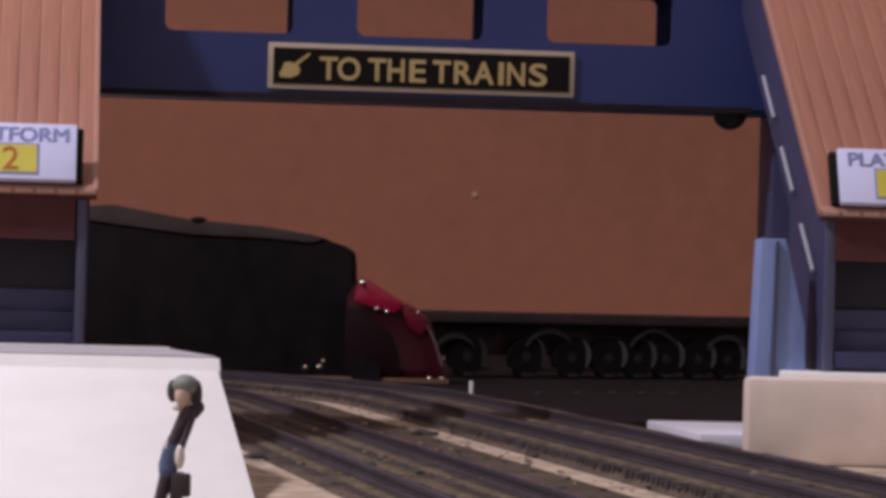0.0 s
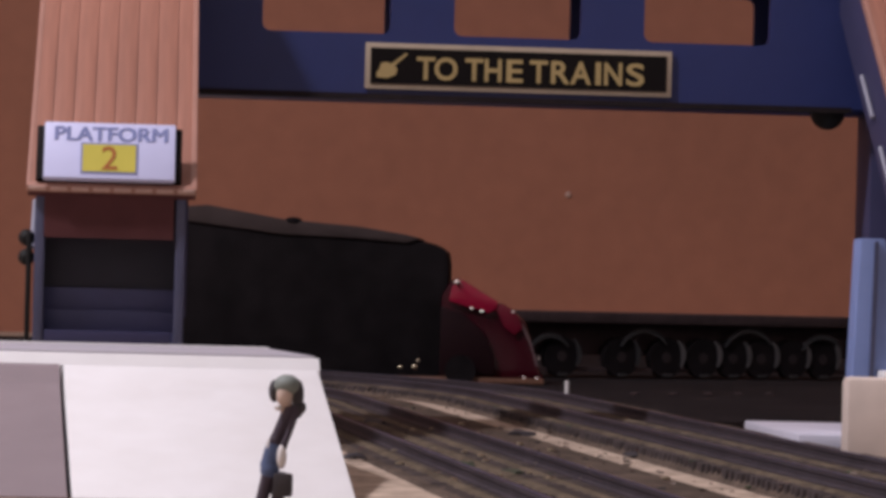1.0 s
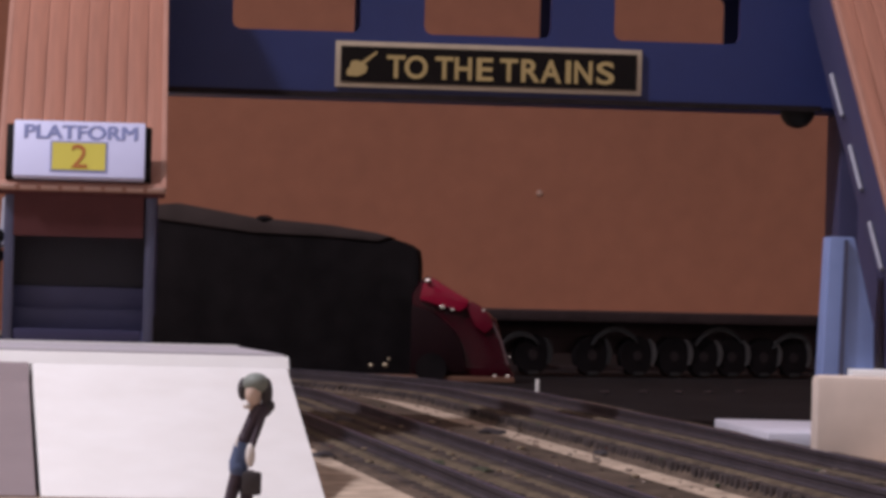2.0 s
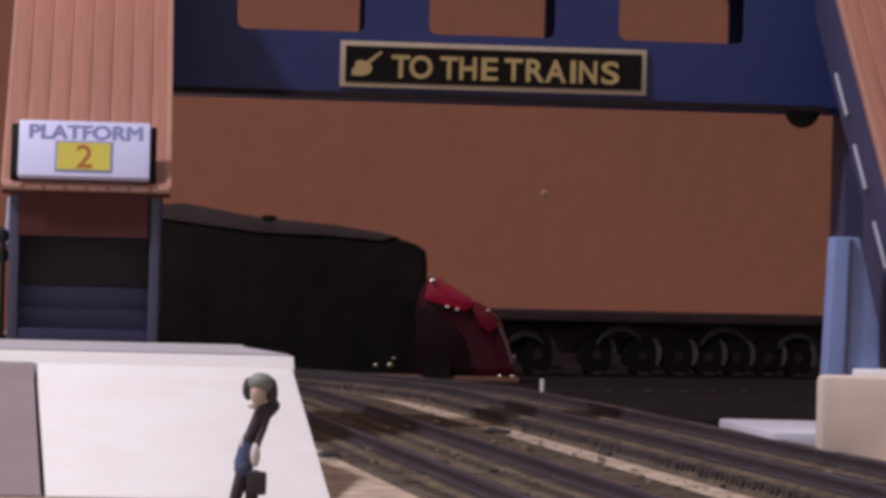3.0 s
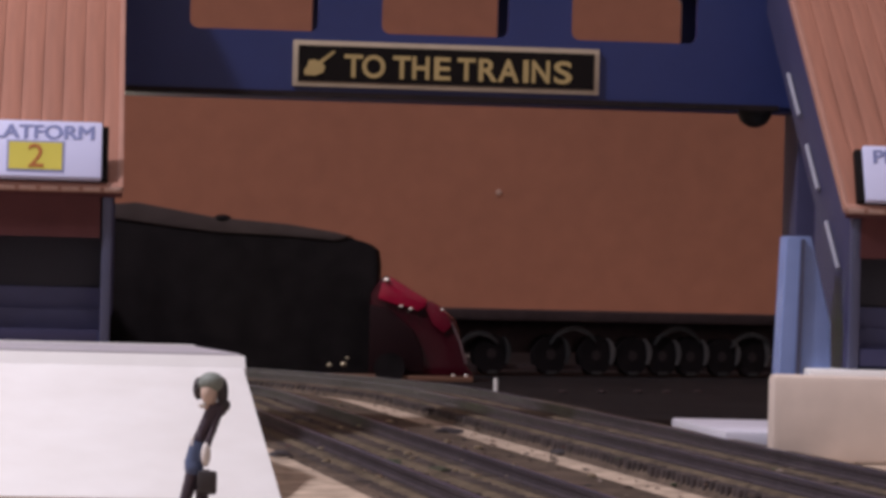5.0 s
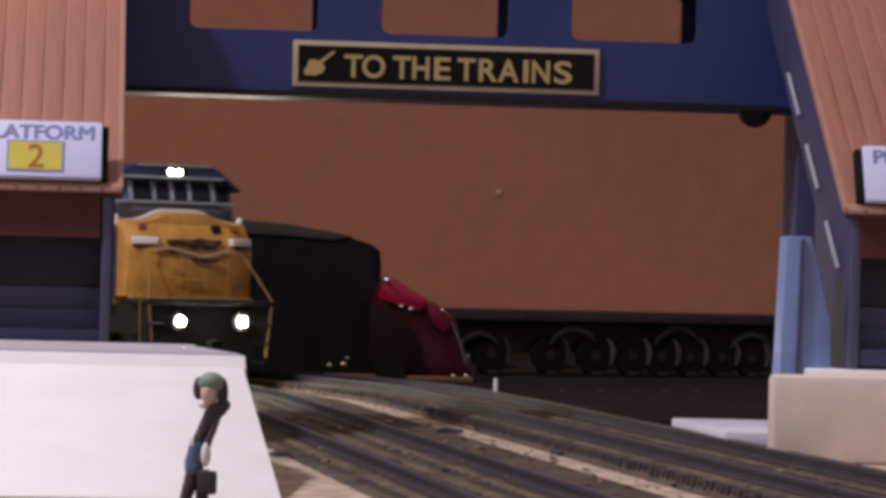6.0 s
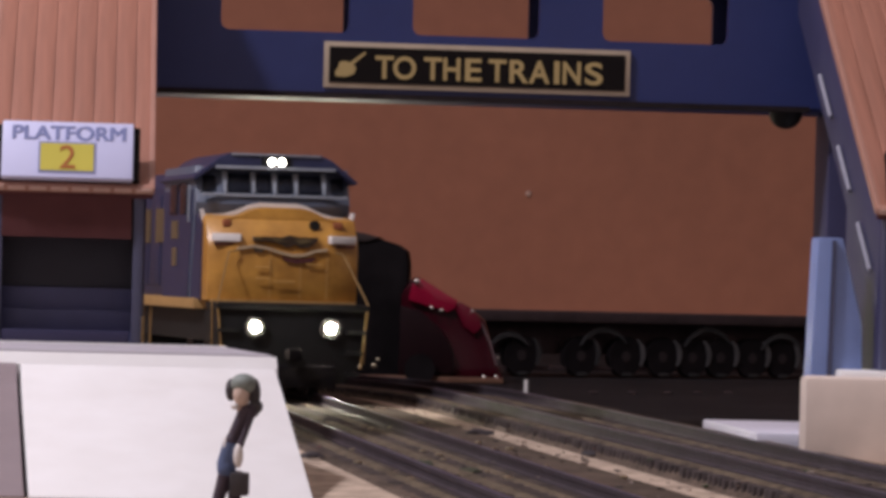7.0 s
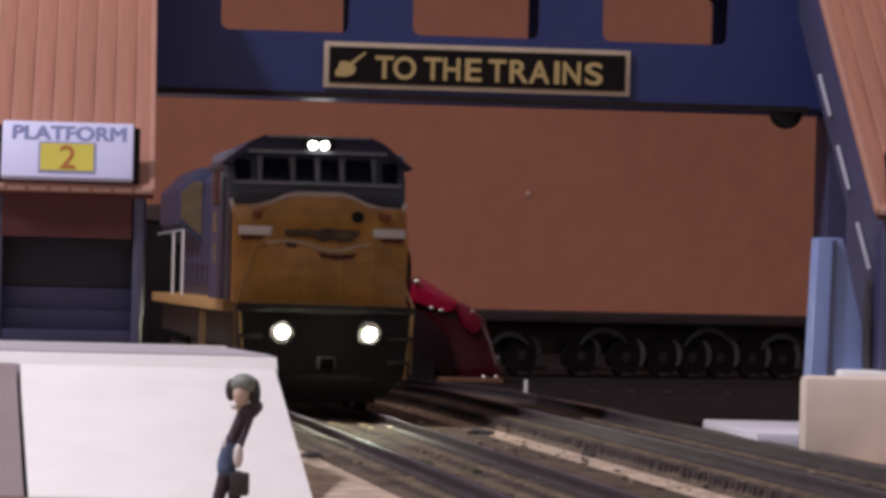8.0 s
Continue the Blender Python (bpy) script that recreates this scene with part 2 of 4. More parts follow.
def letters(text, height, mat, name="lettering", depth=0.12, bold=0.03):
    """Built-in font turned to a mesh, lying in the xz plane and facing -y, its lower left corner at the origin, in millimetres."""
    cu = bpy.data.curves.new(name, "FONT")
    cu.body, cu.size, cu.extrude, cu.offset = text, 1.0, 0.0, bold
    ob = bpy.data.objects.new(name, cu)
    scene.collection.objects.link(ob)
    bpy.context.view_layer.update()
    me = bpy.data.meshes.new_from_object(ob.evaluated_get(bpy.context.evaluated_depsgraph_get()))
    bpy.data.objects.remove(ob)
    bm = bmesh.new()
    bm.from_mesh(me)
    bpy.data.meshes.remove(me)
    xs, ys = [v.co.x for v in bm.verts], [v.co.y for v in bm.verts]
    k = height / (max(ys) - min(ys))
    x0, y0, width = min(xs), min(ys), (max(xs) - min(xs)) * k
    for v in bm.verts:
        v.co = Vector(((v.co.x - x0) * k, 0.0, (v.co.y - y0) * k))
    ext = bmesh.ops.extrude_face_region(bm, geom=bm.faces[:])
    bmesh.ops.translate(bm, vec=(0, -depth, 0), verts=[g for g in ext["geom"] if isinstance(g, bmesh.types.BMVert)])
    bmesh.ops.recalc_face_normals(bm, faces=bm.faces[:])
    return bm, width


# ---- structure: baseboard, room ----
def build_room():
    tagged(solid("ground", box(-1300, 1300, -900, 1701, -18, 0), M_SAND, "sandy brown painted baseboard of the model layout", "ground"), kind="structure")
    tagged(solid("wall_back", box(-1320, 1320, 1700, 1730, -18, 1300), M_WALL, "plain tan brown wall behind the layout", "wall"), kind="structure")
    for name, b in (("wall_front", (-1320, 1320, -930, -900, -18, 1300)), ("wall_left", (-1330, -1300, -930, 1730, -18, 1300)),
                    ("wall_right", (1300, 1330, -930, 1730, -18, 1300)), ("ceiling", (-1330, 1330, -930, 1730, 1300, 1330))):
        tagged(solid(name, box(*b), M_PLAIN, "plain dim plaster surface closing the room", "ceiling" if name == "ceiling" else "wall"), kind="structure")


# ---- tracks ----
HEAD = 9.0          # degrees by which the tracks turn from straight ahead


def centre_line(x0, y0, bend, radius, ahead, back, step=7.0):
    """Points of a track: straight from near the camera, then an arc to the left; millimetres and heading."""
    u = Vector((-math.sin(radians(HEAD)), math.cos(radians(HEAD))))
    pts = []
    n = int((ahead + back) / step)
    for i in range(n + 1):
        a = -ahead + i * step
        if a <= bend:
            p, h = Vector((x0, y0)) + u * a, HEAD
        else:
            da = (a - bend) / radius
            c = Vector((x0, y0)) + u * bend
            h = HEAD + math.degrees(da)
            f = Vector((-math.cos(radians(HEAD)), -math.sin(radians(HEAD))))
            p = c + u * radius * math.sin(da) + f * radius * (1 - math.cos(da))
        pts.append((p.x, p.y, h))
    return pts


def sweep(pts, outline):
    """Sweep an outline of (across, up) along a centre line."""
    bm = bmesh.new()
    rings = []
    for x, y, h in pts:
        c, s = math.cos(radians(h)), math.sin(radians(h))
        rings.append([bm.verts.new((x + a * c, y + a * s, z)) for a, z in outline])
    n = len(outline)
    for r0, r1 in zip(rings, rings[1:]):
        for i in range(n):
            j = (i + 1) % n
            bm.faces.new((r0[i], r0[j], r1[j], r1[i]))
    bm.faces.new(rings[0][::-1])
    bm.faces.new(rings[-1])
    bmesh.ops.recalc_face_normals(bm, faces=bm.faces[:])
    return bm


def build_track(label, x0, y0, bend, radius, ahead, back, lo, hi, lift=0.0, step=7.0, tied=500):
    track = thing("railway_track", Matrix(), label, "track", "model railway tracks")
    pts = centre_line(x0, y0, bend, radius, ahead, back)
    part("roadbed", sweep(pts, [(lo - 1 - lift, -0.5), (lo, 0.5 + lift), (hi, 0.5 + lift), (hi + 2 + lift, -0.5)]), M_BALLAST, track, "dark grey-brown ballast")
    for side in (-8.8, 8.8):
        foot = [(side - 0.8, 2.0), (side - 0.8, 2.25), (side - 0.2, 2.45), (side - 0.2, 3.2), (side - 0.38, 3.4), (side - 0.38, 4.0),
                (side + 0.38, 4.0), (side + 0.38, 3.4), (side + 0.2, 3.2), (side + 0.2, 2.45), (side + 0.8, 2.25), (side + 0.8, 2.0)]
        part("rail", sweep(pts, [(a, z - 1.5 + lift) for a, z in foot]), M_RAIL, track, "rusty brown rail")
        part("rail_head", sweep(pts, [(side - 0.30, 2.5 + lift), (side - 0.30, 2.56 + lift), (side + 0.30, 2.56 + lift), (side + 0.30, 2.5 + lift)]), M_RAILTOP, track, "worn bluish steel running surface")
    # ridges of dust and ballast that lie along the rails
    for mid, wide, tall, mat in ((-12.2, 1.6, 0.95, M_DUST), (-5.2, 1.3, 0.85, M_TIE), (-1.0, 1.8, 1.0, M_DUST), (4.6, 1.5, 0.85, M_DUST), (12.4, 1.4, 0.9, M_TIE)):
        part("ballast_ridge", sweep(pts, [(mid - wide, 0.3 + lift), (mid - wide * 0.3, tall + lift), (mid + wide * 0.4, tall + lift - 0.05), (mid + wide, 0.3 + lift)]), mat, track, "low ridge of dusty ballast")
    half = step * 0.24
    me = mesh_of(box(-15.5, 15.5, -half, half, -0.9, 0.62, 0.2), "sleeper", M_TIE)
    for x, y, h in centre_line(x0, y0, bend, radius, min(ahead, 290 * step - tied), tied, step)[:295]:
        tie = new("sleeper", me)
        tie.parent = track
        tie.matrix_local = at(x + random.uniform(-.2, .2), y, lift + random.uniform(-.08, .05), h + random.uniform(-.6, .6))
    return track


def build_gravel():
    """Loose stones, scraps of scenery and dirt on the two roadbeds, past counting."""
    rng = random.Random(7)
    verts, faces = [], []
    lines = (centre_line(-22.3, 655, 178, 330, 530, 600), centre_line(31.6, 618, 210, 330, 500, 640))
    cube = ((0, 1, 3, 2), (4, 6, 7, 5), (0, 4, 5, 1), (2, 3, 7, 6), (0, 2, 6, 4), (1, 5, 7, 3))
    for k in range(800):
        n = rng.randrange(2) if k < 700 else 0
        x, y, h = rng.choice(lines[n][18:130])
        across = rng.uniform(-17, 27) if n == 0 else rng.uniform(-18, 18)
        if k >= 700:
            across = rng.choice((rng.gauss(27.2, 0.8), rng.gauss(32.6, 0.9)))
        along = rng.uniform(-3.5, 3.5)
        r = rng.choice((0.2, 0.25, 0.3, 0.45))
        if 7.2 < abs(across) < 10.4:
            continue
        c, s = math.cos(radians(h)), math.sin(radians(h))
        px, py = x + across * c - along * s, y + across * s + along * c
        base = len(verts)
        for i in range(8):
            verts.append(tuple(MM * v for v in (px + r * ((i & 1) * 2 - 1) * rng.uniform(.5, 1.6), py + r * ((i >> 1 & 1) * 2 - 1) * rng.uniform(.6, 2.2), 0.4 + 1.5 * n + r * .8 * (i >> 2) * rng.uniform(.5, 1.2))))
        faces += [tuple(base + q for q in f) for f in cube]
    me = bpy.data.meshes.new("gravel")
    me.from_pydata(verts, [], faces)
    me.materials.append(M_GRAVEL)
    tagged(new("gravel", me), "loose stones and dirt scattered over the track beds", "gravel", kind="stuff")


def build_glints():
    """Shiny beads added between the rails so the headlights make glints."""
    rng = random.Random(11)
    line = centre_line(-22.3, 655, 178, 330, 530, 600)
    bm = bmesh.new()
    for k in range(34):
        x, y, h = rng.choice(line[56:86])
        across, r = rng.uniform(-14, 24), rng.uniform(0.35, 0.62)
        c, sn = math.cos(radians(h)), math.sin(radians(h))
        join_into(bm, ball((x + across * c, y + across * sn, 0.75), r, (1.3, 1, 0.55), 8))
    tagged(new("glint_flecks", mesh_of(bm, "glint_flecks", M_GLINTFLECK)), "tiny added metal beads that give headlight glints along the track", "flecks", kind="stuff")


def build_clumps():
    rng = random.Random(3)
    for x, y, r, mat, what in ((-2.6, 681, 2.6, M_HAIR, "dark"), (-32, 715, 2.4, M_HAIR, "dark"), (-29, 576, 2.0, M_HAIR, "dark"), (-3.5, 540, 2.0, M_MOSS, "green"), (-11, 560, 1.8, M_MOSS, "green"), (16, 610, 1.5, M_HAIR, "dark")):
        bm = bmesh.new()
        bmesh.ops.create_icosphere(bm, subdivisions=2, radius=r)
        for v in bm.verts:
            v.co = v.co * rng.uniform(0.75, 1.2)
            v.co.z = max(-0.2, v.co.z * 0.4)
        solid("dirt_clump" if what == "dark" else "moss_tuft", bm, mat, "small %s clump of dirt lying on the track bed" % what, "clump", at(x, y, 0.55), "clumps on the track")


# ---- platforms ----
def build_platforms():
    left = thing("station_platform", at(-31.5, 520, 0, HEAD), "white station platform with a sloping end ramp beside the track", "platform", "platforms")
    part("deck", prism([(-0.2, 1.9), (-2.8, 53), (-160, 53), (-160, 1.9)], 0, 17.4, "z", 0.2), M_WHITE, left, "white platform body")
    part("deck_surface", prism([(-0.7, 2.4), (-3.2, 49.6), (-159, 49.6), (-159, 2.4)], 17.2, 17.75, "z", 0.1), M_DECK, left, "greyish painted platform surface")
    part("nosing", prism([(-0.2, 0), (-0.2, 15.7), (1.8, 17.5), (1.8, 0)], -160, -0.1, "x", 0.1), M_WHITE, left, "white sloping front nosing")
    part("edge_line", prism([(-3.3, 49.7), (-3.5, 52.7), (-159, 52.7), (-159, 49.7)], 17.2, 17.95, "z", 0.1), M_WHITE, left, "white edging strip")
    part("ramp", prism([(-0.3, 0), (-0.3, 15.8), (-56, 0.3), (-56, 0)], -37, -0.4, "x", 0.25), M_WHITE, left, "bright white sloping end ramp")
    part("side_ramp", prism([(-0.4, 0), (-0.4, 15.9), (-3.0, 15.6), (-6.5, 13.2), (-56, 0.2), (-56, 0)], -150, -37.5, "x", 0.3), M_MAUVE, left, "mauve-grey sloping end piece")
    right = thing("station_platform", at(52.0, 608, 0, 0), "cream block platform with rounded edges beside the track", "platform", "platforms")
    part("block", box(0, 110, 0, 10, 0, 14.7, 1.1), M_BEIGE, right, "cream coloured block with soft rounded edges")
    part("deck", box(7, 110, 10.2, 60, 0, 15.6, 0.4), M_WHITE, right, "white platform deck")


def build_yard():
    pts = [(p[0] + 10 * math.cos(radians(p[2])), p[1] + 10 * math.sin(radians(p[2]))) for p in centre_line(31.6, 618, 210, 330, 0, 700)][::4]
    ring = pts + [(-700, 1250), (-700, 1560), (900, 1560), (900, 618)]
    tagged(solid("pavement_yard", prism(ring, -1, 0.6, "z"), M_CINDER, "black cinder covered yard behind the far track", "yard"), kind="structure")


# ---- footbridge ----
BR = 6.0
SIZE = 0.945         # the bridge kit is a little under scale
BRIDGE = at(0, 742 * SIZE, 29 * (1 - SIZE), BR) @ Matrix.Scale(SIZE, 4)


def windowed_wall(y0, y1):
    """A wall with rows of round-cornered window openings, cut from strips."""
    bm = bmesh.new()
    z0, zs, zt, z1 = 66.9, 79.5, 90.7, 93.8
    edges = [-102.0]
    for k in range(-1, 4):
        a = -58.2 + 39.3 * k
        if a > -100 and a + 26.2 < 60:
            edges += [a, a + 26.2]
    edges += [90.0]
    box_into(bm, -102, 90, y0, y1, z0, zs)
    box_into(bm, -102, 90, y0, y1, zt, z1)
    for i in range(0, len(edges), 2):
        box_into(bm, edges[i], edges[i + 1], y0, y1, zs, zt)
    for i in range(1, len(edges) - 1, 2):
        for x, d in ((edges[i], 1), (edges[i + 1], -1)):
            for z, e in ((zs, 1), (zt, -1)):
                fil = [(x, z), (x + d * 1.6, z), (x + d * 0.8, z + e * 0.25), (x + d * 0.25, z + e * 0.8), (x, z + e * 1.6)]
                join_into(bm, prism(fil, y0, y1, "y"))
    return bm


def build_footbridge():
    bridge = thing("footbridge", BRIDGE, "dark blue plastic covered station footbridge with timber stair roofs", "footbridge")
    part("front_wall", windowed_wall(0, 1.6), M_BLUE, bridge, "dark blue wall with window openings")
    part("rear_wall", windowed_wall(20.0, 21.6), M_BLUE, bridge, "dark blue wall with window openings")
    part("deck", box(-102, 90, 1.7, 19.9, 66.2, 68.4), M_BLUE, bridge)
    part("lower_edge", box(-71, 64, -0.5, 0.0, 66.0, 67.2), M_CHASSIS, bridge, "thin dark lower edge")
    part("roof", box(-104, 92, -2, 24, 93.9, 95.6, 0.4), M_FASCIA, bridge, "red-brown roof")
    part("stud", ball((60.0, 5.0, 66.4), 3.7), M_LBLACK, bridge, "dark round fixing stud")
    for a, b in ((68.9, 77.0), (-100.0, -86.0)):
        part("pillar", box(a, b, 3.0, 18.0, -1.0, 66.1, 0.4), M_STRINGER, bridge, "dusky blue bridge pillar")
    for x0 in (-102.0, 59.6):
        build_stair(bridge, x0, x0 + 30.3)
    # battered support leg beside the stair foot
    x0 = 48.0
    leg = prism([(x0 + 0.9, -1), (x0 + 2.3, 39), (x0 + 6.9, 39), (x0 + 10.9, 23), (x0 + 11.5, -1)], -83, -76, "y", 0.4)
    part("support_leg", leg, M_PALE, bridge, "pale blue tapering support leg")
    part("leg_rib", prism([(x0 + 4.2, 1), (x0 + 4.9, 38.5), (x0 + 5.5, 38.5), (x0 + 5.1, 1)], -83.8, -83, "y"), M_STEEL, bridge)
    part("base_plate", box(43.8, 100, -60, 3, -1, 1.9, 0.5), M_BASE, bridge, "white base plate")


def build_stair(bridge, x0, x1):
    y0, z0, y1, z1 = -90.0, 44.3, 3.0, 113.4
    d = Vector((0, y1 - y0, z1 - z0))
    run = d.length
    tilt = math.degrees(math.atan2(z1 - z0, y1 - y0))
    m = Matrix.Translation((0, y0 * MM, z0 * MM)) @ pose(0, 0, 0, tilt)
    roof = part("stair_roof", box(x0 + 0.3, x1 - 0.3, 0.3, run, -1.6, -0.35), M_TRIM, bridge, "reddish timber stair roof")
    roof.matrix_local = m
    w = (x1 - x0) / 8.0
    me = mesh_of(box(-w / 2 + 0.06, w / 2 - 0.06, 0.8, run, -0.5, 0.12, 0.05), "plank", M_WOOD)
    for i in range(8):
        ob = new("plank", me)
        ob.parent = roof
        ob.matrix_local = at(x0 + w * (i + 0.5), 0, random.uniform(-0.05, 0.05))
    rim = part("roof_rim", box(x0, x1, -0.6, 0.8, -1.0, 0.5, 0.35), M_TRIM, roof, "glossy rounded timber lower rim")
    # Dark strip paints the shade just below the rounded rim.
    part("rim_shadow", box(x0 + 0.2, x1 - 0.2, -0.4, 0.7, -2.0, -1.05, 0.1), M_FASCIA, roof, "dark red-brown strip painting the shade under the rim")
    for x in (x0, x1 - 0.9):
        part("roof_edge", box(x - 0.1, x + 0.9, 0.6, run, -1.6, 0.25, 0.2), M_TRIM, roof)
    # fascia under the lower roof edge, posts and sill of the stair opening
    part("fascia", box(x0 + 3.2, x1 - 4.0, y0 + 0.8, y0 + 2.0, 35.2, z0 - 1.2), M_FASCIA, bridge, "dark red-brown fascia panel")
    for x in (x0 + 1.2, x1 - 4.0):
        part("stair_post", box(x + 0.4, x + 2.2, y0 + 1.2, y0 + 3.6, -1.0, z0 - 1.0, 0.3), M_STEEL, bridge, "grey-blue stair post")
    part("stair_sill", box(x0 + 3.6, x1 - 4.0, y0 + 1.4, y0 + 3.0, 15.5, 18.6, 0.2), M_STRINGER, bridge)
    # side stringers with pale handrail bars
    up = (z1 - z0) / (y1 - y0)
    for x in (x0 + 1.2, x1 - 3.0):
        band = [(y0 + 3, z0 - 23), (y0 + 3, z0 - 3), (y1, z1 - 5), (y1, z1 - 25)]
        part("stringer", prism(band, x + 0.3, x + 1.6, "x", 0.15), M_STRINGER, bridge, "grey-blue stair side panel")
        for c in (15.9, 36.3, 56.4):
            p, q = Vector((x - 0.3, y0 + c - 6.6, z0 - 18 + (c - 6.6) * up)), Vector((x - 0.3, y0 + c + 5.2, z0 - 18 + (c + 5.2) * up))
            part("handrail_bar", tube(p, q, 0.48, 8), M_BAR, bridge, "pale handrail bar")
    if x0 > 0:
        part("side_panel", prism([(y0 + 3.7, -1), (y0 + 3.7, z0 - 22), (y0 + 36, z0 - 22 + 32 * up), (y0 + 36, -1)], x0 + 1.7, x0 + 2.6, "x"), M_STRINGER, bridge, "dusky blue stair side panel")
    if x0 < 0:
        part("side_bracket", box(x0 + 0.1, x0 + 0.9, y0 + 2, y0 + 8, -1, 36, 0.3), M_LBLACK, bridge, "black side bracket")
        for z in (31.5, 35.0):
            part("bracket_knob", ball((x0 + 0.1, y0 + 4, z), 1.5), M_LBLACK, bridge)
    # Added dark panel paints the shade inside the stair opening.
    part("shade_panel", box(x0 + 3.0, x1 - 3.0, y0 + 9, y0 + 10, 24.0, 44), M_STAIR_SHADE, bridge, "dark panel painting the shade inside the stair")
    # The top riser takes the same painted shade colour.
    for k in range(4):
        part("stair_riser", box(x0 + 3.0, x1 - 3.0, y0 + 5 + 1.5 * k, y0 + 6.8 + 1.5 * k, -1 if k == 0 else 14.0 + 3.9 * k, 18.4 + 3.9 * k, 0.15), M_RISER if k < 3 else M_STAIR_SHADE, bridge, "dusky blue stair riser")
    for k in range(2, 11):
        y, z = y0 + 5 + k * 7.0, 16.0 + k * 5.2
        part("step", box(x0 + 8.5, x1 - 3.4, y, y + 7.6, z - 4.6, z), M_BLUE, bridge)
    # bright nail heads along the lower rim
    for k in range(8):
        nail = part("rim_nail", box(x0 + w * (k + 0.10), x0 + w * (k + 0.90), -0.8, -0.5, -0.5, 0.3, 0.1), M_NAIL, roof)


def build_signs():
    # long sign on the bridge wall
    sign = thing("station_sign", BRIDGE @ at(-37.0, -0.1, 68.1), "long black sign with gold border and gold lettering", "sign", "signs")
    part("board", box(0, 63.2, -0.8, 0, 0.1, 9.5, 0.15), M_CREAM, sign, "cream gold bordered board")
    part("panel", box(1.05, 62.15, -1.0, -0.7, 1.1, 8.5), M_BLACK, sign, "matt black panel")
    spans = (("TO", ((10.5, 14.3), (14.2, 18.9))), ("THE", ((20.5, 24.2), (24.5, 28.0), (29.0, 32.4))),
             ("TRAINS", ((33.8, 37.5), (38.2, 42.1), (42.2, 46.5), (47.4, 48.5), (49.2, 52.9), (53.8, 57.5))))
    for word, places in spans:
        line = bmesh.new()
        for letter, (a, b) in zip(word, places):
            bm, w = letters(letter, 4.7, M_GOLD, bold=0.02)
            for v in bm.verts:
                v.co.x *= (b - a) / w
            bmesh.ops.translate(bm, vec=(a, -1.0, 2.15), verts=bm.verts[:])
            join_into(line, bm)
        part("lettering", line, M_GOLD, sign, "gold capital letters")
    arrow = bmesh.new()
    join_into(arrow, prism([(3.6, 4.0), (4.3, 3.4), (8.6, 7.2), (8.3, 7.6)], -1.12, -1.0, "y"))
    join_into(arrow, prism([(2.4, 2.4), (4.6, 2.3), (6.2, 3.0), (6.6, 4.2), (5.9, 5.0), (4.4, 5.6), (3.2, 5.4), (2.9, 4.2), (2.3, 3.4)], -1.2, -1.0, "y"))
    part("arrow", arrow, M_GOLD, sign, "gold arrow pointing down")
    for x0, number in ((-102.0, "2"), (59.6, "1")):
        plate = thing("platform_sign", BRIDGE @ at(x0 + (2.9 if x0 < 0 else 3.5), -91.2, 45.55) @ pose(0, 0, 0, -24), "white platform sign with yellow number panel on the stair roof", "sign", "signs")
        part("board", box(0, 23.4, -0.7, 1.0, 0, 11.1, 0.35), M_PLATE, plate, "white board with rounded corners")
        part("backing", box(-1.4, 24.6, 0.3, 2.2, 0.2, 10.8, 0.3), M_BLACK, plate, "black backing")
        bm, w = letters("PLATFORM", 2.7, M_GREYINK, bold=0.0)
        twin = bm.copy()
        join_into(bm, twin, Matrix.Translation((0.3, 0.03, 0.1)))
        for v in bm.verts:
            v.co.x *= 20.0 / w
        bmesh.ops.translate(bm, vec=(1.75, -0.7, 7.4), verts=bm.verts[:])
        part("lettering", bm, M_GREYINK, plate, "blue-grey capital letters")
        part("number_frame", box(6.5, 16.7, -0.85, -0.6, 0.9, 7.0), M_GREYINK, plate)
        part("number_panel", box(6.85, 16.35, -0.95, -0.8, 1.25, 6.65), M_YELLOW, plate, "yellow panel")
        bm, w = letters(number, 4.5, M_REDINK, bold=0.0)
        bmesh.ops.translate(bm, vec=(11.7 - w / 2, -0.95, 1.7), verts=bm.verts[:])
        part("numeral", bm, M_REDINK, plate, "red numeral")


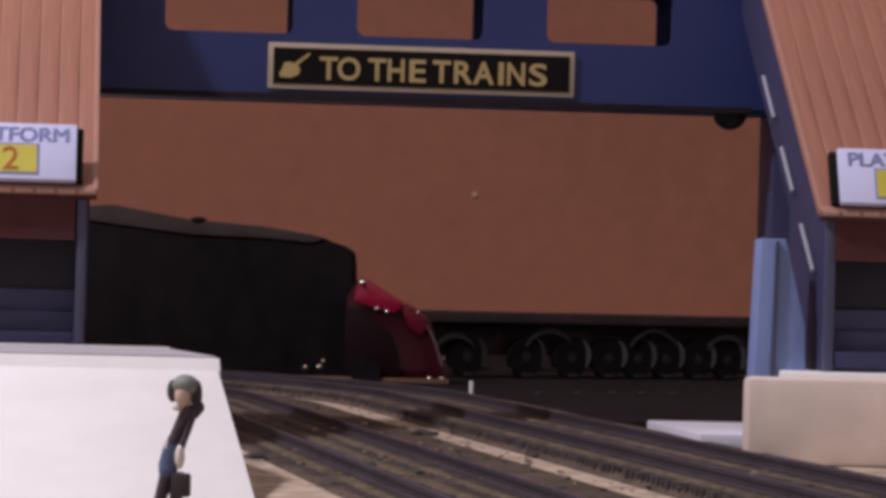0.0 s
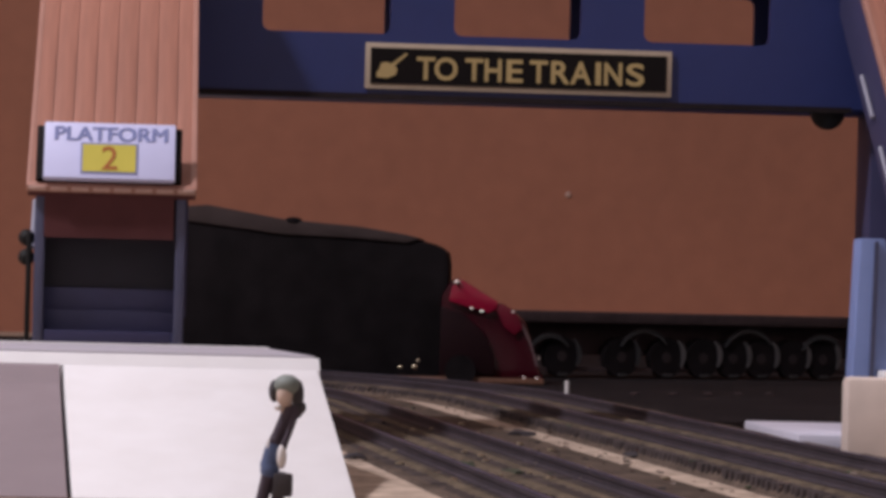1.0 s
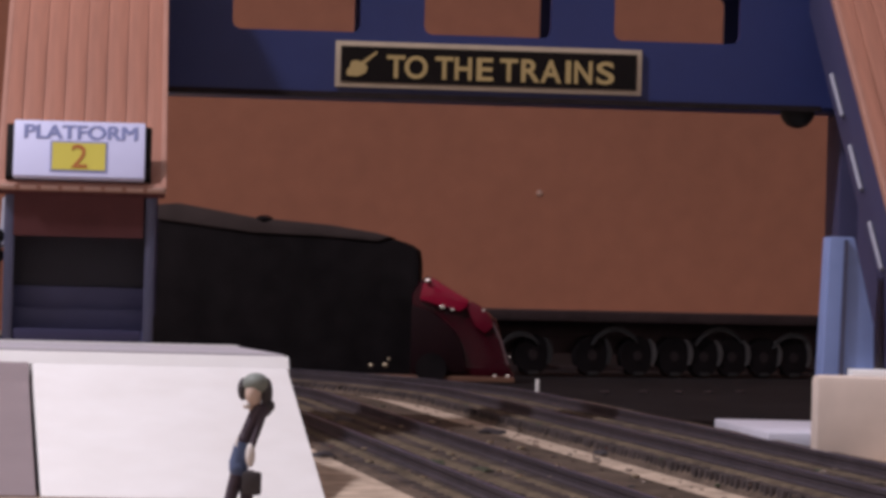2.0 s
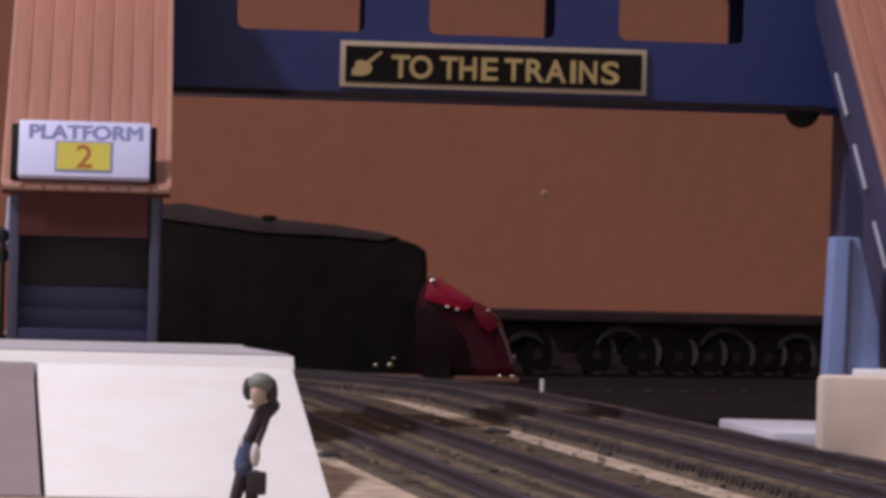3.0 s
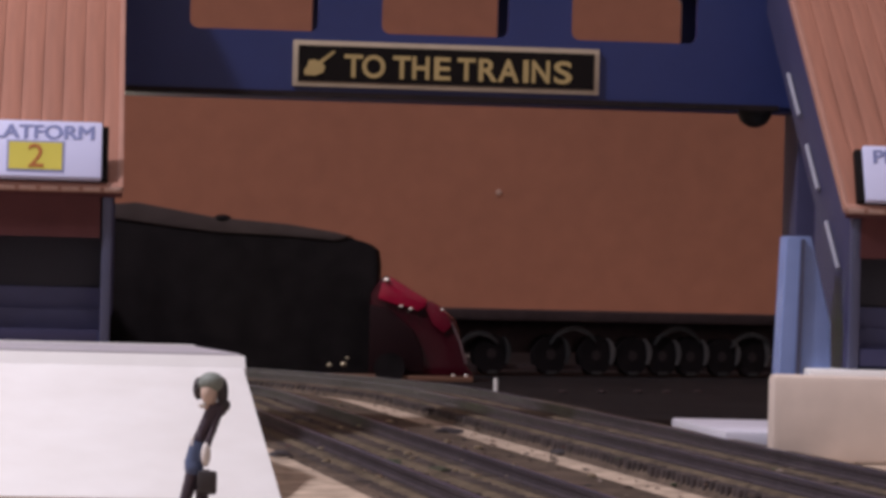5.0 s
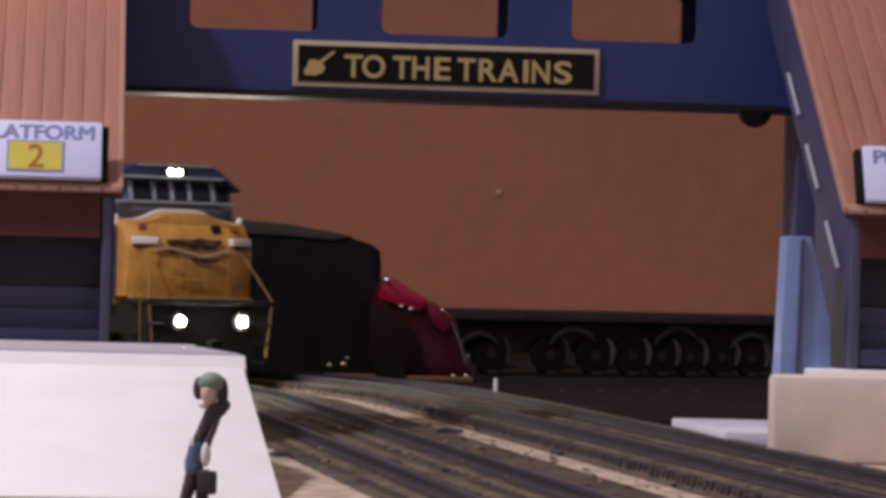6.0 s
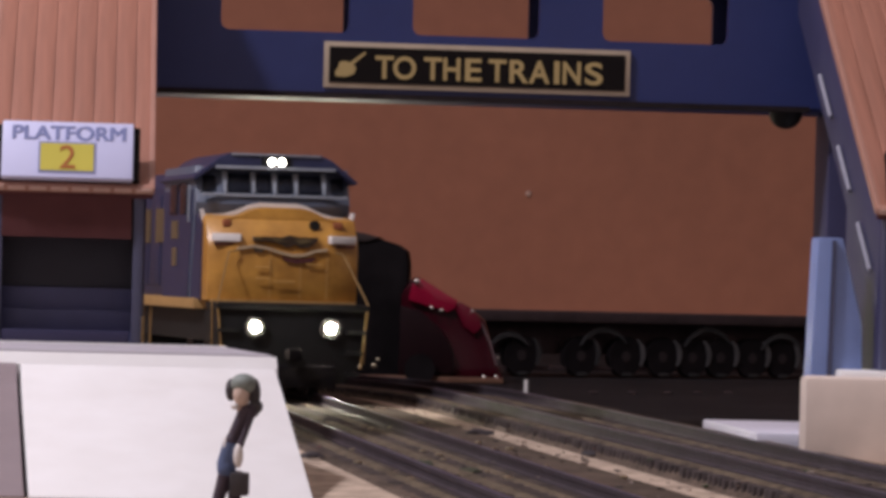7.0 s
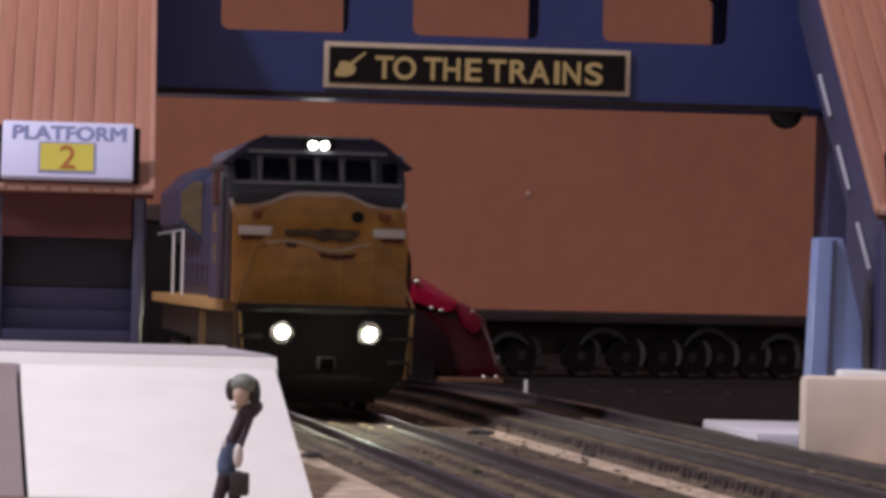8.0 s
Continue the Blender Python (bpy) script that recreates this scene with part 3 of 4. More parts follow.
# ---- things standing behind the tracks ----
def build_background_things():
    pts = [(-104, 0), (-104, 48.5), (-96, 49.2), (-74, 45.6), (-52, 44.0), (-38, 42.0), (-29, 39.6), (-26.4, 37.8), (-25.8, 34), (-25.8, 6), (-26, 0)]
    housing = thing("black_housing", at(0, 1045), "matt black rounded housing standing behind the tracks", "housing")
    part("shell", prism(pts, 0, 45, "y", 0.5), M_SOOT, housing, "matt black rounded shell")
    lid = [(-104, 45), (-104, 48.9), (-96, 49.6), (-74, 46.0), (-52, 44.4), (-38, 42.4), (-34, 41.4), (-38, 40.0), (-52, 41.0), (-74, 41.6)]
    part("lid", prism(lid, -1.0, 46, "y", 0.4), M_LID, housing, "dull dark grey lid")
    part("lid_catch", ball((-71, 0, 45.6), 1.6, (1.6, 1, 0.7)), M_SOOT, housing, "small black catch")

    engine = thing("toy_engine", at(0, 0), "glossy red plastic toy engine nose with brass trim", "toy engine")
    nose = [(-27, 4), (-27, 25), (-24.4, 29.4), (-22.5, 30.3), (-20.5, 29), (-14.5, 24.5), (-13.4, 23), (-7.8, 22.2), (-3.0, 18.2), (-1.0, 12), (0.8, 5.5), (2.6, 2.4), (2.6, 1), (-27, 1)]
    part("nose", prism(nose, 1022, 1041, "y", 1.0), M_MAROON, engine, "glossy deep maroon nose")
    hood = [(-25.0, 23.6), (-24.0, 28.0), (-22.4, 29.7), (-21.0, 29.8), (-17.4, 27.6), (-13.0, 25.0), (-10.6, 23.8), (-11.4, 21.6), (-13.6, 20.2), (-15.6, 21.2), (-19.0, 21.8)]
    part("hood", prism(hood, 1019.5, 1024, "y", 0.8), M_RED, engine, "raised shiny red hood edge")
    cheek = [(-11.6, 21.8), (-10.4, 23.6), (-7.2, 22.0), (-4.6, 19.4), (-3.6, 16.4), (-6.0, 14.2), (-9.0, 16.4)]
    part("cheek", prism(cheek, 1020.2, 1024, "y", 0.7), M_DIMRED, engine, "duller red lower cheek")
    part("boiler", prism([(-27, 3), (-27, 22), (-21, 20.5), (-14.5, 15), (-12, 9), (-11.5, 3)], 1018.6, 1022, "y", 0.6), M_DARKMAROON, engine, "dark maroon boiler side")
    # Thin light tubes paint the highlight down the nose's right edge.
    for a, b in (((-4.0, 17.6), (-1.4, 12.2)), ((-1.4, 12.2), (0.6, 5.8))):
        part("edge_highlight", tube((a[0], 1021.4, a[1]), (b[0], 1021.4, b[1]), 0.28, 6), M_EDGEHIGHLIGHT, engine, "thin highlight painted along the nose edge")
    part("running_board", box(-40, 2.6, 1017, 1022, 0.7, 2.2, 0.3), M_BRASS, engine, "brass running board")
    part("wheel", tube((-21, 1015.6, 4.2), (-21, 1016.9, 4.2), 4.4, 20), M_SOOT, engine, "black wheel")
    # Small bright beads stand in for highlights and reflections on the engine.
    for x, z, r in ((-38, 4.6, 0.8), (-34, 4.8, 1.0), (-33, 6.6, 0.6), (-3, 2.4, 0.7), (0.6, 2.4, 0.7), (-22.5, 28.9, 1.1), (-18.2, 21.6, 0.7), (-15.4, 20.9, 0.7), (-6.6, 20.9, 0.6), (1.0, 8, .4)):
        part("stud", ball((x, 1018.4, z), r * 0.72, (1.2, 0.6, 1), 10), M_GLINTBEAD if x > -30 else M_GLINTFLECK, engine, "bright bead standing in for a highlight")

    wagon = thing("flat_wagon", at(-2, 1092, 0.6, 33), "long dark flat wagon standing on a far track", "wagon")
    part("deck", box(-6, 150, 0, 30, 17, 20.3, 0.5), M_WAGON, wagon, "dark deck")
    part("underframe", box(-6, 150, 8, 22, 7, 17), M_WAGON, wagon)
    wheel = mesh_of(tube((0, -1.3, 0), (0, 1.3, 0), 6.2, 24), "wheel", M_SOOT)
    hub = mesh_of(tube((0, -1.6, 0), (0, 0, 0), 1.6, 12), "hub", M_CHASSIS)

    def arc(cx, cz, r, wide, a0, a1, y0, y1):
        """A curved bar that thins out at both ends."""
        steps = [a0 + (a1 - a0) * i / 8 for i in range(9)]
        thick = [wide * (0.25 + 0.75 * math.sin(math.pi * i / 8)) for i in range(9)]
        outer = [(cx + (r + t / 2) * math.cos(radians(a)), cz + (r + t / 2) * math.sin(radians(a))) for a, t in zip(steps, thick)]
        inner = [(cx + (r - t / 2) * math.cos(radians(a)), cz + (r - t / 2) * math.sin(radians(a))) for a, t in zip(steps, thick)]
        return prism(outer + inner[::-1], y0, y1, "y")

    for x in (14, 36, 53, 67, 78.5, 89.5, 102, 114):
        w = new("wheel", wheel)
        w.parent = wagon
        w.matrix_local = at(x, 4.0, 6.6)
        h = new("hub", hub)
        h.parent = w
        # Crescent paints the lit right edge of the wheel rim.
        part("rim_highlight", arc(x, 7.2, 6.2, 1.5, -32, 48, 2.0, 3.0), M_WHEEL if x > 50 else M_RIM, wagon, "grey crescent painting the lit edge of the wheel rim")
        part("axle_box", box(x - 1.8, x + 1.8, 1.6, 2.4, 0.6, 1.6, 0.3), M_RIM, wagon)
    for x, r in ((9, 8.0), (44, 10.0), (84, 10.5), (113, 9)):
        part("side_frame", arc(x, 5.0, r, 1.6, 35, 150, 1.6, 2.4), M_RIM, wagon, "dark arched bogie side frame")
    part("axle_beam", box(-4, 150, 3.6, 4.6, 2.0, 3.4, 0.2), M_WAGON, wagon)
    for x, y in ((26.1, 948), (36.6, 957), (46.5, 965.6), (54.7, 972.8), (63.6, 980.5)):
        solid("yard_stone", ball((0, 0, 0.35), 0.8, (1.7, 1, 0.6), 8), M_WAGON, "small dull grey stone lying in the cinder yard", "stone", at(x, y, 0.55), "stones in the yard")
    solid("wall_pin", ball((14.4, 1699.4, 71.5), 1.6, (1, 0.5, 1), 12), M_PIN, "tiny pale pin in the tan wall", "pin")
    solid("marker_pin", tube((8.0, 905, 0.2), (8.0, 905, 5.0), 0.55, 10), M_LWHITE, "short white marker pin beside the track", "pin")


# ---- figurine ----
def build_figurine():
    bm = bmesh.new()
    spans = []

    def add(b, slot):
        n0 = len(bm.faces)
        join_into(bm, b)
        spans.append((n0, slot))

    add(ball((0.0, -0.5, 15.2), 1.25, (0.8, 1, 1.25)), 0)
    add(ball((0.25, -0.2, 16.3), 1.6, (1.0, 1, 0.8)), 2)
    add(ball((-1.25, 0.1, 15.6), 0.85, (0.8, 1, 1.6)), 1)
    add(ball((1.55, 0.1, 15.2), 0.95, (0.75, 1, 1.9)), 1)
    add(ball((1.85, 0, 13.7), 0.9, (0.8, 1, 0.9)), 1)
    add(tube((0.3, 0, 14.6), (0.1, 0, 13.0), 0.65, 10), 0)
    add(ball((-0.7, -0.9, 13.7), 0.5, (1, 1, 0.8)), 5)
    add(ball((1.2, 0, 13.2), 1.0, (1.0, 1, 0.9)), 3)
    add(tube((0.9, 0, 13.6), (-0.9, 0, 9.8), 1.05, 12, 0.75), 3)
    add(ball((-0.95, 0, 9.7), 0.85, (0.9, 1, 1.2)), 3)
    add(tube((1.3, -0.5, 13.0), (0.5, -1.0, 10.2), 0.5, 8, 0.4), 3)
    add(tube((0.5, -1.0, 10.3), (0.0, -1.2, 8.9), 0.4, 8, 0.45), 3)
    add(ball((-0.1, -1.3, 7.9), 0.7, (0.85, 1, 2.1)), 5)
    # White sliver paints the highlight on the figure's left edge.
    add(ball((-1.75, -0.4, 9.0), 0.45, (0.6, 1, 2.2)), 5)
    add(tube((-1.2, -0.1, 9.4), (-1.7, 0, 6.6), 0.85, 12, 1.1), 4)
    add(ball((-1.55, 0, 6.3), 1.2, (0.95, 1, 1.1)), 4)
    add(tube((-1.5, 0, 6.0), (-2.5, 0, 2.4), 0.95, 12, 0.7), 3)
    add(tube((-2.5, 0, 2.6), (-2.3, 0, 0.2), 0.75, 12, 0.7), 3)
    add(tube((-0.6, 0.4, 6.0), (-0.5, 0.5, 0.2), 0.9, 12, 0.7), 3)
    add(box(-1.0, 1.3, -2.2, -1.0, 3.2, 6.0, 0.4), 1)
    add(tube((-1.2, 0, 0), (-1.2, 0, 0.4), 2.6, 16), 1)
    bm.faces.ensure_lookup_table()
    for k, (n0, slot) in enumerate(spans):
        n1 = spans[k + 1][0] if k + 1 < len(spans) else len(bm.faces)
        for i in range(n0, n1):
            bm.faces[i].material_index = slot
    solid("figurine", bm, [M_SKIN, M_HAIR, M_CAP, M_COAT, M_JEANS, M_LWHITE], "small painted plastic figurine in a cap and dark coat", "figurine", at(-30.2, 426))


# ---- locomotive: pilot face at the origin, pointing to -y ----
def loft(outline, xs, sweep_back, bevel=0.0):
    """A (y, z) outline carried across x; sections past the flat middle are set back."""
    bm = bmesh.new()
    rows = [[bm.verts.new((x, y + back, z)) for y, z in outline] for x, back in zip(xs, sweep_back)]
    n = len(outline)
    for a, b in zip(rows, rows[1:]):
        for i in range(n):
            bm.faces.new((a[i], a[(i + 1) % n], b[(i + 1) % n], b[i]))
    bm.faces.new(rows[0])
    bm.faces.new(rows[-1][::-1])
    bmesh.ops.recalc_face_normals(bm, faces=bm.faces[:])
    if bevel:
        bmesh.ops.bevel(bm, geom=[e for e in bm.edges if e.calc_face_angle(0) > 0.5], offset=bevel, segments=2, profile=0.6, affect="EDGES")
    return bm


FACE = 9.0          # y of the nose front at the porch, behind the pilot
CAB = 8.4           # how far the cab is set back


def build_locomotive():
    loco = thing("diesel_locomotive", Matrix(), "blue and yellow model diesel locomotive with lit headlights", "locomotive")
    part("frame", box(-15, 15, 4, 244, 11.5, 18.5, 0.4), M_LBLACK, loco, "black underframe")
    part("sill", box(-17.6, 17.6, 19.5, 244, 18.4, 20.6, 0.2), M_LSILL, loco, "yellow walkway edge")
    # yellow nose: flat middle, side facets swept back, leaning upper front
    nose = [(FACE + 0.6, 20.3), (FACE - 0.2, 31), (FACE + 0.6, 33.5), (FACE + 4.4, 38.2), (FACE + 10, 38.8), (FACE + 17, 38.8), (FACE + 17, 20.3)]
    part("nose", loft(nose, (-16.4, -10.0, 10.0, 16.4), (2.2, 0, 0, 2.2), 0.5), M_LYEL, loco, "yellow nose, slightly dirty")
    crown = [(-12.5, 37.6), (-9, 38.7), (-6.4, 39.9), (-4, 40.4), (4, 40.4), (6.4, 39.9), (9, 38.7), (12.5, 37.6)]
    part("nose_crown", prism(crown, FACE + 4.0, FACE + 14, "y", 0.3), M_LYEL, loco, "rounded yellow crown of the nose")
    for s in (-1, 1):
        side = prism([(FACE + 8, 20.4), (FACE + 8, 36.5), (FACE + 13, 38.9), (FACE + 19, 38.9), (FACE + 19, 20.4)], min(s * 16.35, s * 16.75), max(s * 16.35, s * 16.75), "x")
        part("nose_side", side, M_LBLUE, loco, "dark blue side panel")
    # cab
    shell = [(CAB + 14.5, 38), (CAB + 12.6, 41.2), (CAB + 15.8, 49.2), (CAB + 52, 49.2), (CAB + 52, 20.4), (CAB + 19, 20.4)]
    cab = part("cab", loft(shell, (-17.0, -10.6, 10.6, 17.0), (1.6, 0, 0, 1.6), 0.35), M_LGREY, loco, "grey-blue cab")
    roof = [(-18.4, 46.4), (-12.6, 51.0), (-10.0, 52.1), (10.0, 52.1), (12.6, 51.0), (18.4, 46.4), (17.6, 45.8), (13.5, 48.8), (-13.5, 48.8), (-17.6, 45.8)]
    part("cab_roof", prism(roof, CAB + 12.8, CAB + 53, "y", 0.35), M_LBLUE, loco, "dark blue faceted cab roof")
    part("roof_trim", box(-13.2, 13.2, CAB + 12.2, CAB + 13.0, 48.6, 49.3, 0.15), M_LTRIM, loco, "light grey roof edge")
    part("roof_trim", box(-9.8, 9.8, CAB + 12.4, CAB + 13.0, 51.6, 52.05, 0.1), M_LTRIM, loco, "light grey roof edge")
    part("window_sill", box(-16.0, 16.0, CAB + 12.2, CAB + 13.4, 42.7, 43.3, 0.2), M_LTRIM, loco, "light grey window sill")
    # white stripe that sweeps from the cab corners up over the crown
    brow = [(-16.9, 39.6), (-16.4, 39.8), (-15.8, 38.4), (-11.6, 38.9), (-9.0, 39.6), (-6.2, 40.9), (-4, 41.4), (4, 41.4), (6.2, 40.9), (9.0, 39.6), (11.6, 38.9), (15.8, 38.4), (16.4, 39.8), (16.9, 39.6),
            (16.4, 37.4), (12.0, 38.1), (9.4, 38.7), (6.5, 40.0), (4, 40.5), (-4, 40.5), (-6.5, 40.0), (-9.4, 38.7), (-12.0, 38.1), (-16.4, 37.4)]
    part("nose_stripe", prism(brow, FACE + 8.4, FACE + 10.2, "y"), M_LWHITE, loco, "white sweeping stripe over the nose")
    lean = math.degrees(math.atan2(3.2, 8.0))
    for a, b in ((-15.6, -11.4), (-10.4, -5.4), (-4.0, -0.8), (0.8, 4.0), (5.4, 10.4), (11.4, 15.6)):
        deep = 1.1 if abs(a + b) > 20 else 0.0
        w = part("windscreen", box(a, b, -0.55 + deep, 0.4 + deep, -1.7, 2.6, 0.5), M_LGLASS, cab, "dark glass")
        w.matrix_basis = pose(0, (CAB + 14.1) * MM, 45.2 * MM, -lean)
    for x in (-10.9, -4.7, 0, 4.7, 10.9):
        post = prism([(x - 0.55, 2.9), (x + 0.55, 2.9), (x + 0.22, -2.0), (x - 0.22, -2.0)], -0.85, 0.2, "y", 0.08)
        w = part("window_post", post, M_LTRIM, cab, "light grey tapering post between the panes")
        w.matrix_basis = pose(0, (CAB + 14.0) * MM, 45.2 * MM, -lean)
    for s in (-1, 1):
        def flat(depth, y0, y1, z0, z1, bevel=0.0, x=17.0):
            return box(min(s * x, s * (x + depth)), max(s * x, s * (x + depth)), y0, y1, z0, z1, bevel)

        part("cab_side", prism([(CAB + 21, 20.6), (CAB + 17.4, 38.0), (CAB + 17.8, 44), (CAB + 51.5, 44), (CAB + 51.5, 20.6)], min(s * 17.0, s * 17.3), max(s * 17.0, s * 17.3), "x"), M_LBLUE, loco, "dark blue cab side")
        for y0, y1 in ((CAB + 23, CAB + 31), (CAB + 34, CAB + 43)):
            part("side_window", flat(0.3, y0, y1, 38.8, 45.4, 0.1, 17.25), M_LGLASS, cab, "dark glass")
        part("cab_grab", flat(0.5, CAB + 19.6, CAB + 20.1, 37.0, 45.0, 0.1, 17.3), M_LTRIM, loco, "light grey grab rail")
        part("side_emblem", flat(0.2, CAB + 33, CAB + 41, 33.5, 37.4, 0, 17.3), M_LPATCH, loco, "faded yellow side emblem")
        part("side_emblem", flat(0.2, CAB + 34.5, CAB + 39.5, 27.5, 31.5, 0, 17.3), M_LPATCH, loco, "faded yellow side emblem")
        # yellow lettering patches along the long hood
        for y0, y1, z0, z1 in ((72, 84, 33, 41), (92, 104, 33, 41), (112, 124, 33, 41)):
            part("hood_emblem", flat(0.5, y0, y1, z0, z1, 0, 11.0), M_LPATCH, loco, "yellow patch on the hood side")
    # number boards on the side facets, emblem, lines of the nose doors
    for s in (-1, 1):
        board = part("number_board", box(-3.1, 3.1, -1.0, 0.6, 32.9, 34.55, 0.15), M_LWHITE, loco, "white number board")
        board.matrix_basis = pose(s * 12.5 * MM, (FACE + 1.2) * MM, 0, 0, 0, s * 19)
        part("board_shade", box(min(s * 9.5, s * 15.2), max(s * 9.5, s * 15.2), FACE + 0.6, FACE + 2.0, 32.1, 32.6), M_FASCIA, loco)
    logo = prism([(-7.0, 34.0), (-4.4, 34.1), (-0.8, 34.0), (0.8, 34.5), (3.0, 34.1), (7.0, 34.2), (6.6, 33.2), (6.0, 32.8), (5.2, 32.0), (3.4, 31.8), (2.2, 32.5), (0.2, 31.9), (-1.8, 32.7), (-4.4, 33.1), (-5.6, 32.9), (-7.1, 33.2)], FACE - 0.7, FACE + 0.9, "y")
    part("emblem", logo, M_EMBLEM, loco, "dark emblem patch")
    for light in ([(-4.6, 33.8), (-1.6, 33.6), (0.4, 33.0), (-1.8, 33.1)], [(1.6, 33.6), (4.6, 33.7), (5.6, 33.1), (3.0, 32.6)], [(-6.6, 33.8), (-5.6, 33.9), (-5.4, 33.4), (-6.5, 33.4)]):
        part("emblem_light", prism(light, FACE - 0.9, FACE - 0.2, "y"), M_FADED, loco, "faded lighter stroke of the emblem")
    wave = [(-10.5, 31.7), (-7, 32.3), (-4, 31.9), (-1, 31.0), (1.6, 30.5), (4.2, 30.7), (6.6, 31.6), (9, 31.9), (9, 31.3), (6.6, 31.0), (4.2, 30.1), (1.6, 29.9), (-1, 30.4), (-4, 31.3), (-7, 31.7), (-10.5, 31.1)]
    part("nose_wave", prism(wave, FACE - 0.75, FACE - 0.05, "y"), M_FADED2, loco, "thin pale wavy stripe")
    part("emblem_bar", prism([(-6.9, 32.0), (-5.0, 32.2), (-4.6, 31.4), (-5.2, 30.6), (-6.8, 30.8)], FACE - 0.6, FACE + 0.3, "y"), M_EMBLEM, loco, "small dark mark beside the emblem")
    part("emblem_bar", prism([(-0.8, 29.9), (1.0, 29.5), (4.6, 29.6), (6.6, 29.9), (5.6, 28.9), (2.6, 28.6), (-0.2, 29.0)], FACE - 0.5, FACE + 0.5, "y"), M_FASCIA, loco, "dark red line under the emblem")
    part("nose_lamp", tube((6.8, FACE + 2.0, 36.7), (6.8, FACE + 6.4, 36.7), 1.1, 14), M_LBLACK, loco, "small dark round lamp")
    for a, b in ((-13.0, -11.2), (11.0, 13.2)):
        part("nose_vent", box(a, b, FACE + 3.0, FACE + 6.0, 36.0, 37.6, 0.4), M_LVENT, loco, "dull red vent")
    for x in (-3.2, 3.4, 9.2):
        part("nose_seam", prism([(FACE + 0.48, 21), (FACE - 0.28, 30.0), (FACE + 0.3, 30.0), (FACE + 1.0, 21)], x - 0.12, x + 0.12, "x"), M_LSEAM, loco, "pale raised seam")
    for x0, x1, z in ((-6.6, -3.6, 27.6), (-6.4, -3.6, 25.2), (-2.6, 2.0, 24.6), (4.4, 8.0, 28.4)):
        part("grab_iron", tube((x0, FACE - 0.55, z), (x1, FACE - 0.55, z), 0.16, 6), M_LSEAM, loco, "thin pale grab iron")
    part("nose_hem", box(-15.6, 15.6, FACE - 0.2, FACE + 3.4, 20.0, 20.5, 0.1), M_LSILL, loco, "pale yellow lower hem")
    # porch, pilot, couplers, ditch lights, roof light
    part("anticlimber", box(-16.5, 16.5, -0.6, 11, 18.6, 20.0, 0.3), M_LBLACK, loco, "black front porch")
    part("pilot", prism([(-15.8, 18.7), (15.8, 18.7), (15.8, 11.5), (14.6, 7.0), (11.5, 3.6), (8.5, 3.0), (-8.5, 3.0), (-11.5, 3.6), (-14.6, 7.0), (-15.8, 11.5)], 0.2, 5.5, "y", 0.4), M_LBLACK, loco, "black pilot plate")
    part("plough", prism([(0.3, 7.5), (-0.4, 6.8), (-0.6, 2.4), (0.3, 2.4)], -9.5, 9.5, "x", 0.15), M_SOOT, loco, "black plough blade")
    part("coupler", box(-1.5, 1.5, -4.0, 1, 8.2, 10.6, 0.5), M_SOOT, loco)
    for x in (-8.1, 8.1):
        part("ditch_light", tube((x, -1.2, 15.0), (x, 1.5, 15.0), 0.95, 20), M_LAMP, loco, "lit round ditch light")
        part("lamp_ring", tube((x, -0.9, 15.0), (x, 1.6, 15.0), 2.2, 20), M_LBLACK, loco)
    part("headlight_box", box(-3.2, 3.2, CAB + 12.2, CAB + 16, 49.0, 51.7, 0.4), M_LBLACK, loco)
    for x in (-1.1, 1.1):
        part("headlight", tube((x, CAB + 11.8, 50.3), (x, CAB + 13, 50.3), 0.72, 16), M_TOPLAMP, loco, "lit headlight")
    # handrails at the front steps and along the walkway
    for s in (-1, 1):
        for p, q in (((s * 14.8, -0.4, 6.5), (s * 16.2, -0.4, 20)), ((s * 16.4, 3.4, 7.5), (s * 16.6, 3.4, 20)), ((s * 16.2, -0.3, 20), (s * 12.4, FACE - 1.2, 30.6)), ((s * 12.4, FACE - 1.2, 30.6), (s * 10.6, FACE - 0.9, 31.0))):
            part("handrail", tube(p, q, 0.19, 6), M_LRAIL, loco, "thin dirty yellow wire handrail")
        for y in (140, 172):
            part("stanchion", tube((s * 17.2, y, 20), (s * 17.2, y, 35), 0.3, 6), M_LWHITE, loco, "thin white stanchion")
        part("handrail", tube((s * 17.2, 140, 35), (s * 17.2, 232, 35), 0.28, 6), M_LTRIM, loco, "thin pale handrail")
        for k in range(3):
            part("step", box(min(s * 11.5, s * (14.4 + 0.9 * k)), max(s * 11.5, s * (14.4 + 0.9 * k)), -0.6, 6, 5 + 4.4 * k, 5.8 + 4.4 * k), M_LBLACK, loco)
        # yellow-edged side ladder behind the front truck
        for y in (78, 88):
            part("ladder_rail", tube((s * 16.6, y, 5), (s * 16.6, y, 18.6), 0.22, 6), M_LRAIL, loco)
    # long hood with doors, flared radiator housing, and trucks
    part("hood", prism([(-11, 20.4), (-11, 46), (-8.5, 49.5), (8.5, 49.5), (11, 46), (11, 20.4)], CAB + 52.4, 240, "y", 0.4), M_LBLUE, loco, "dark blue long hood")
    part("radiator", prism([(-11.1, 32), (-16.6, 37), (-16.6, 45), (-12, 49.8), (12, 49.8), (16.6, 45), (16.6, 37), (11.1, 32)], 166, 236, "y", 0.5), M_LBLUE, loco, "dark blue flared radiator housing")
    part("radiator_face", prism([(-16.2, 38), (-16.2, 44), (-13.4, 46.5), (-11.4, 46.5), (-11.4, 34)], 165.4, 166.1, "y"), M_LPATCH, loco, "worn yellow panel on the radiator front")
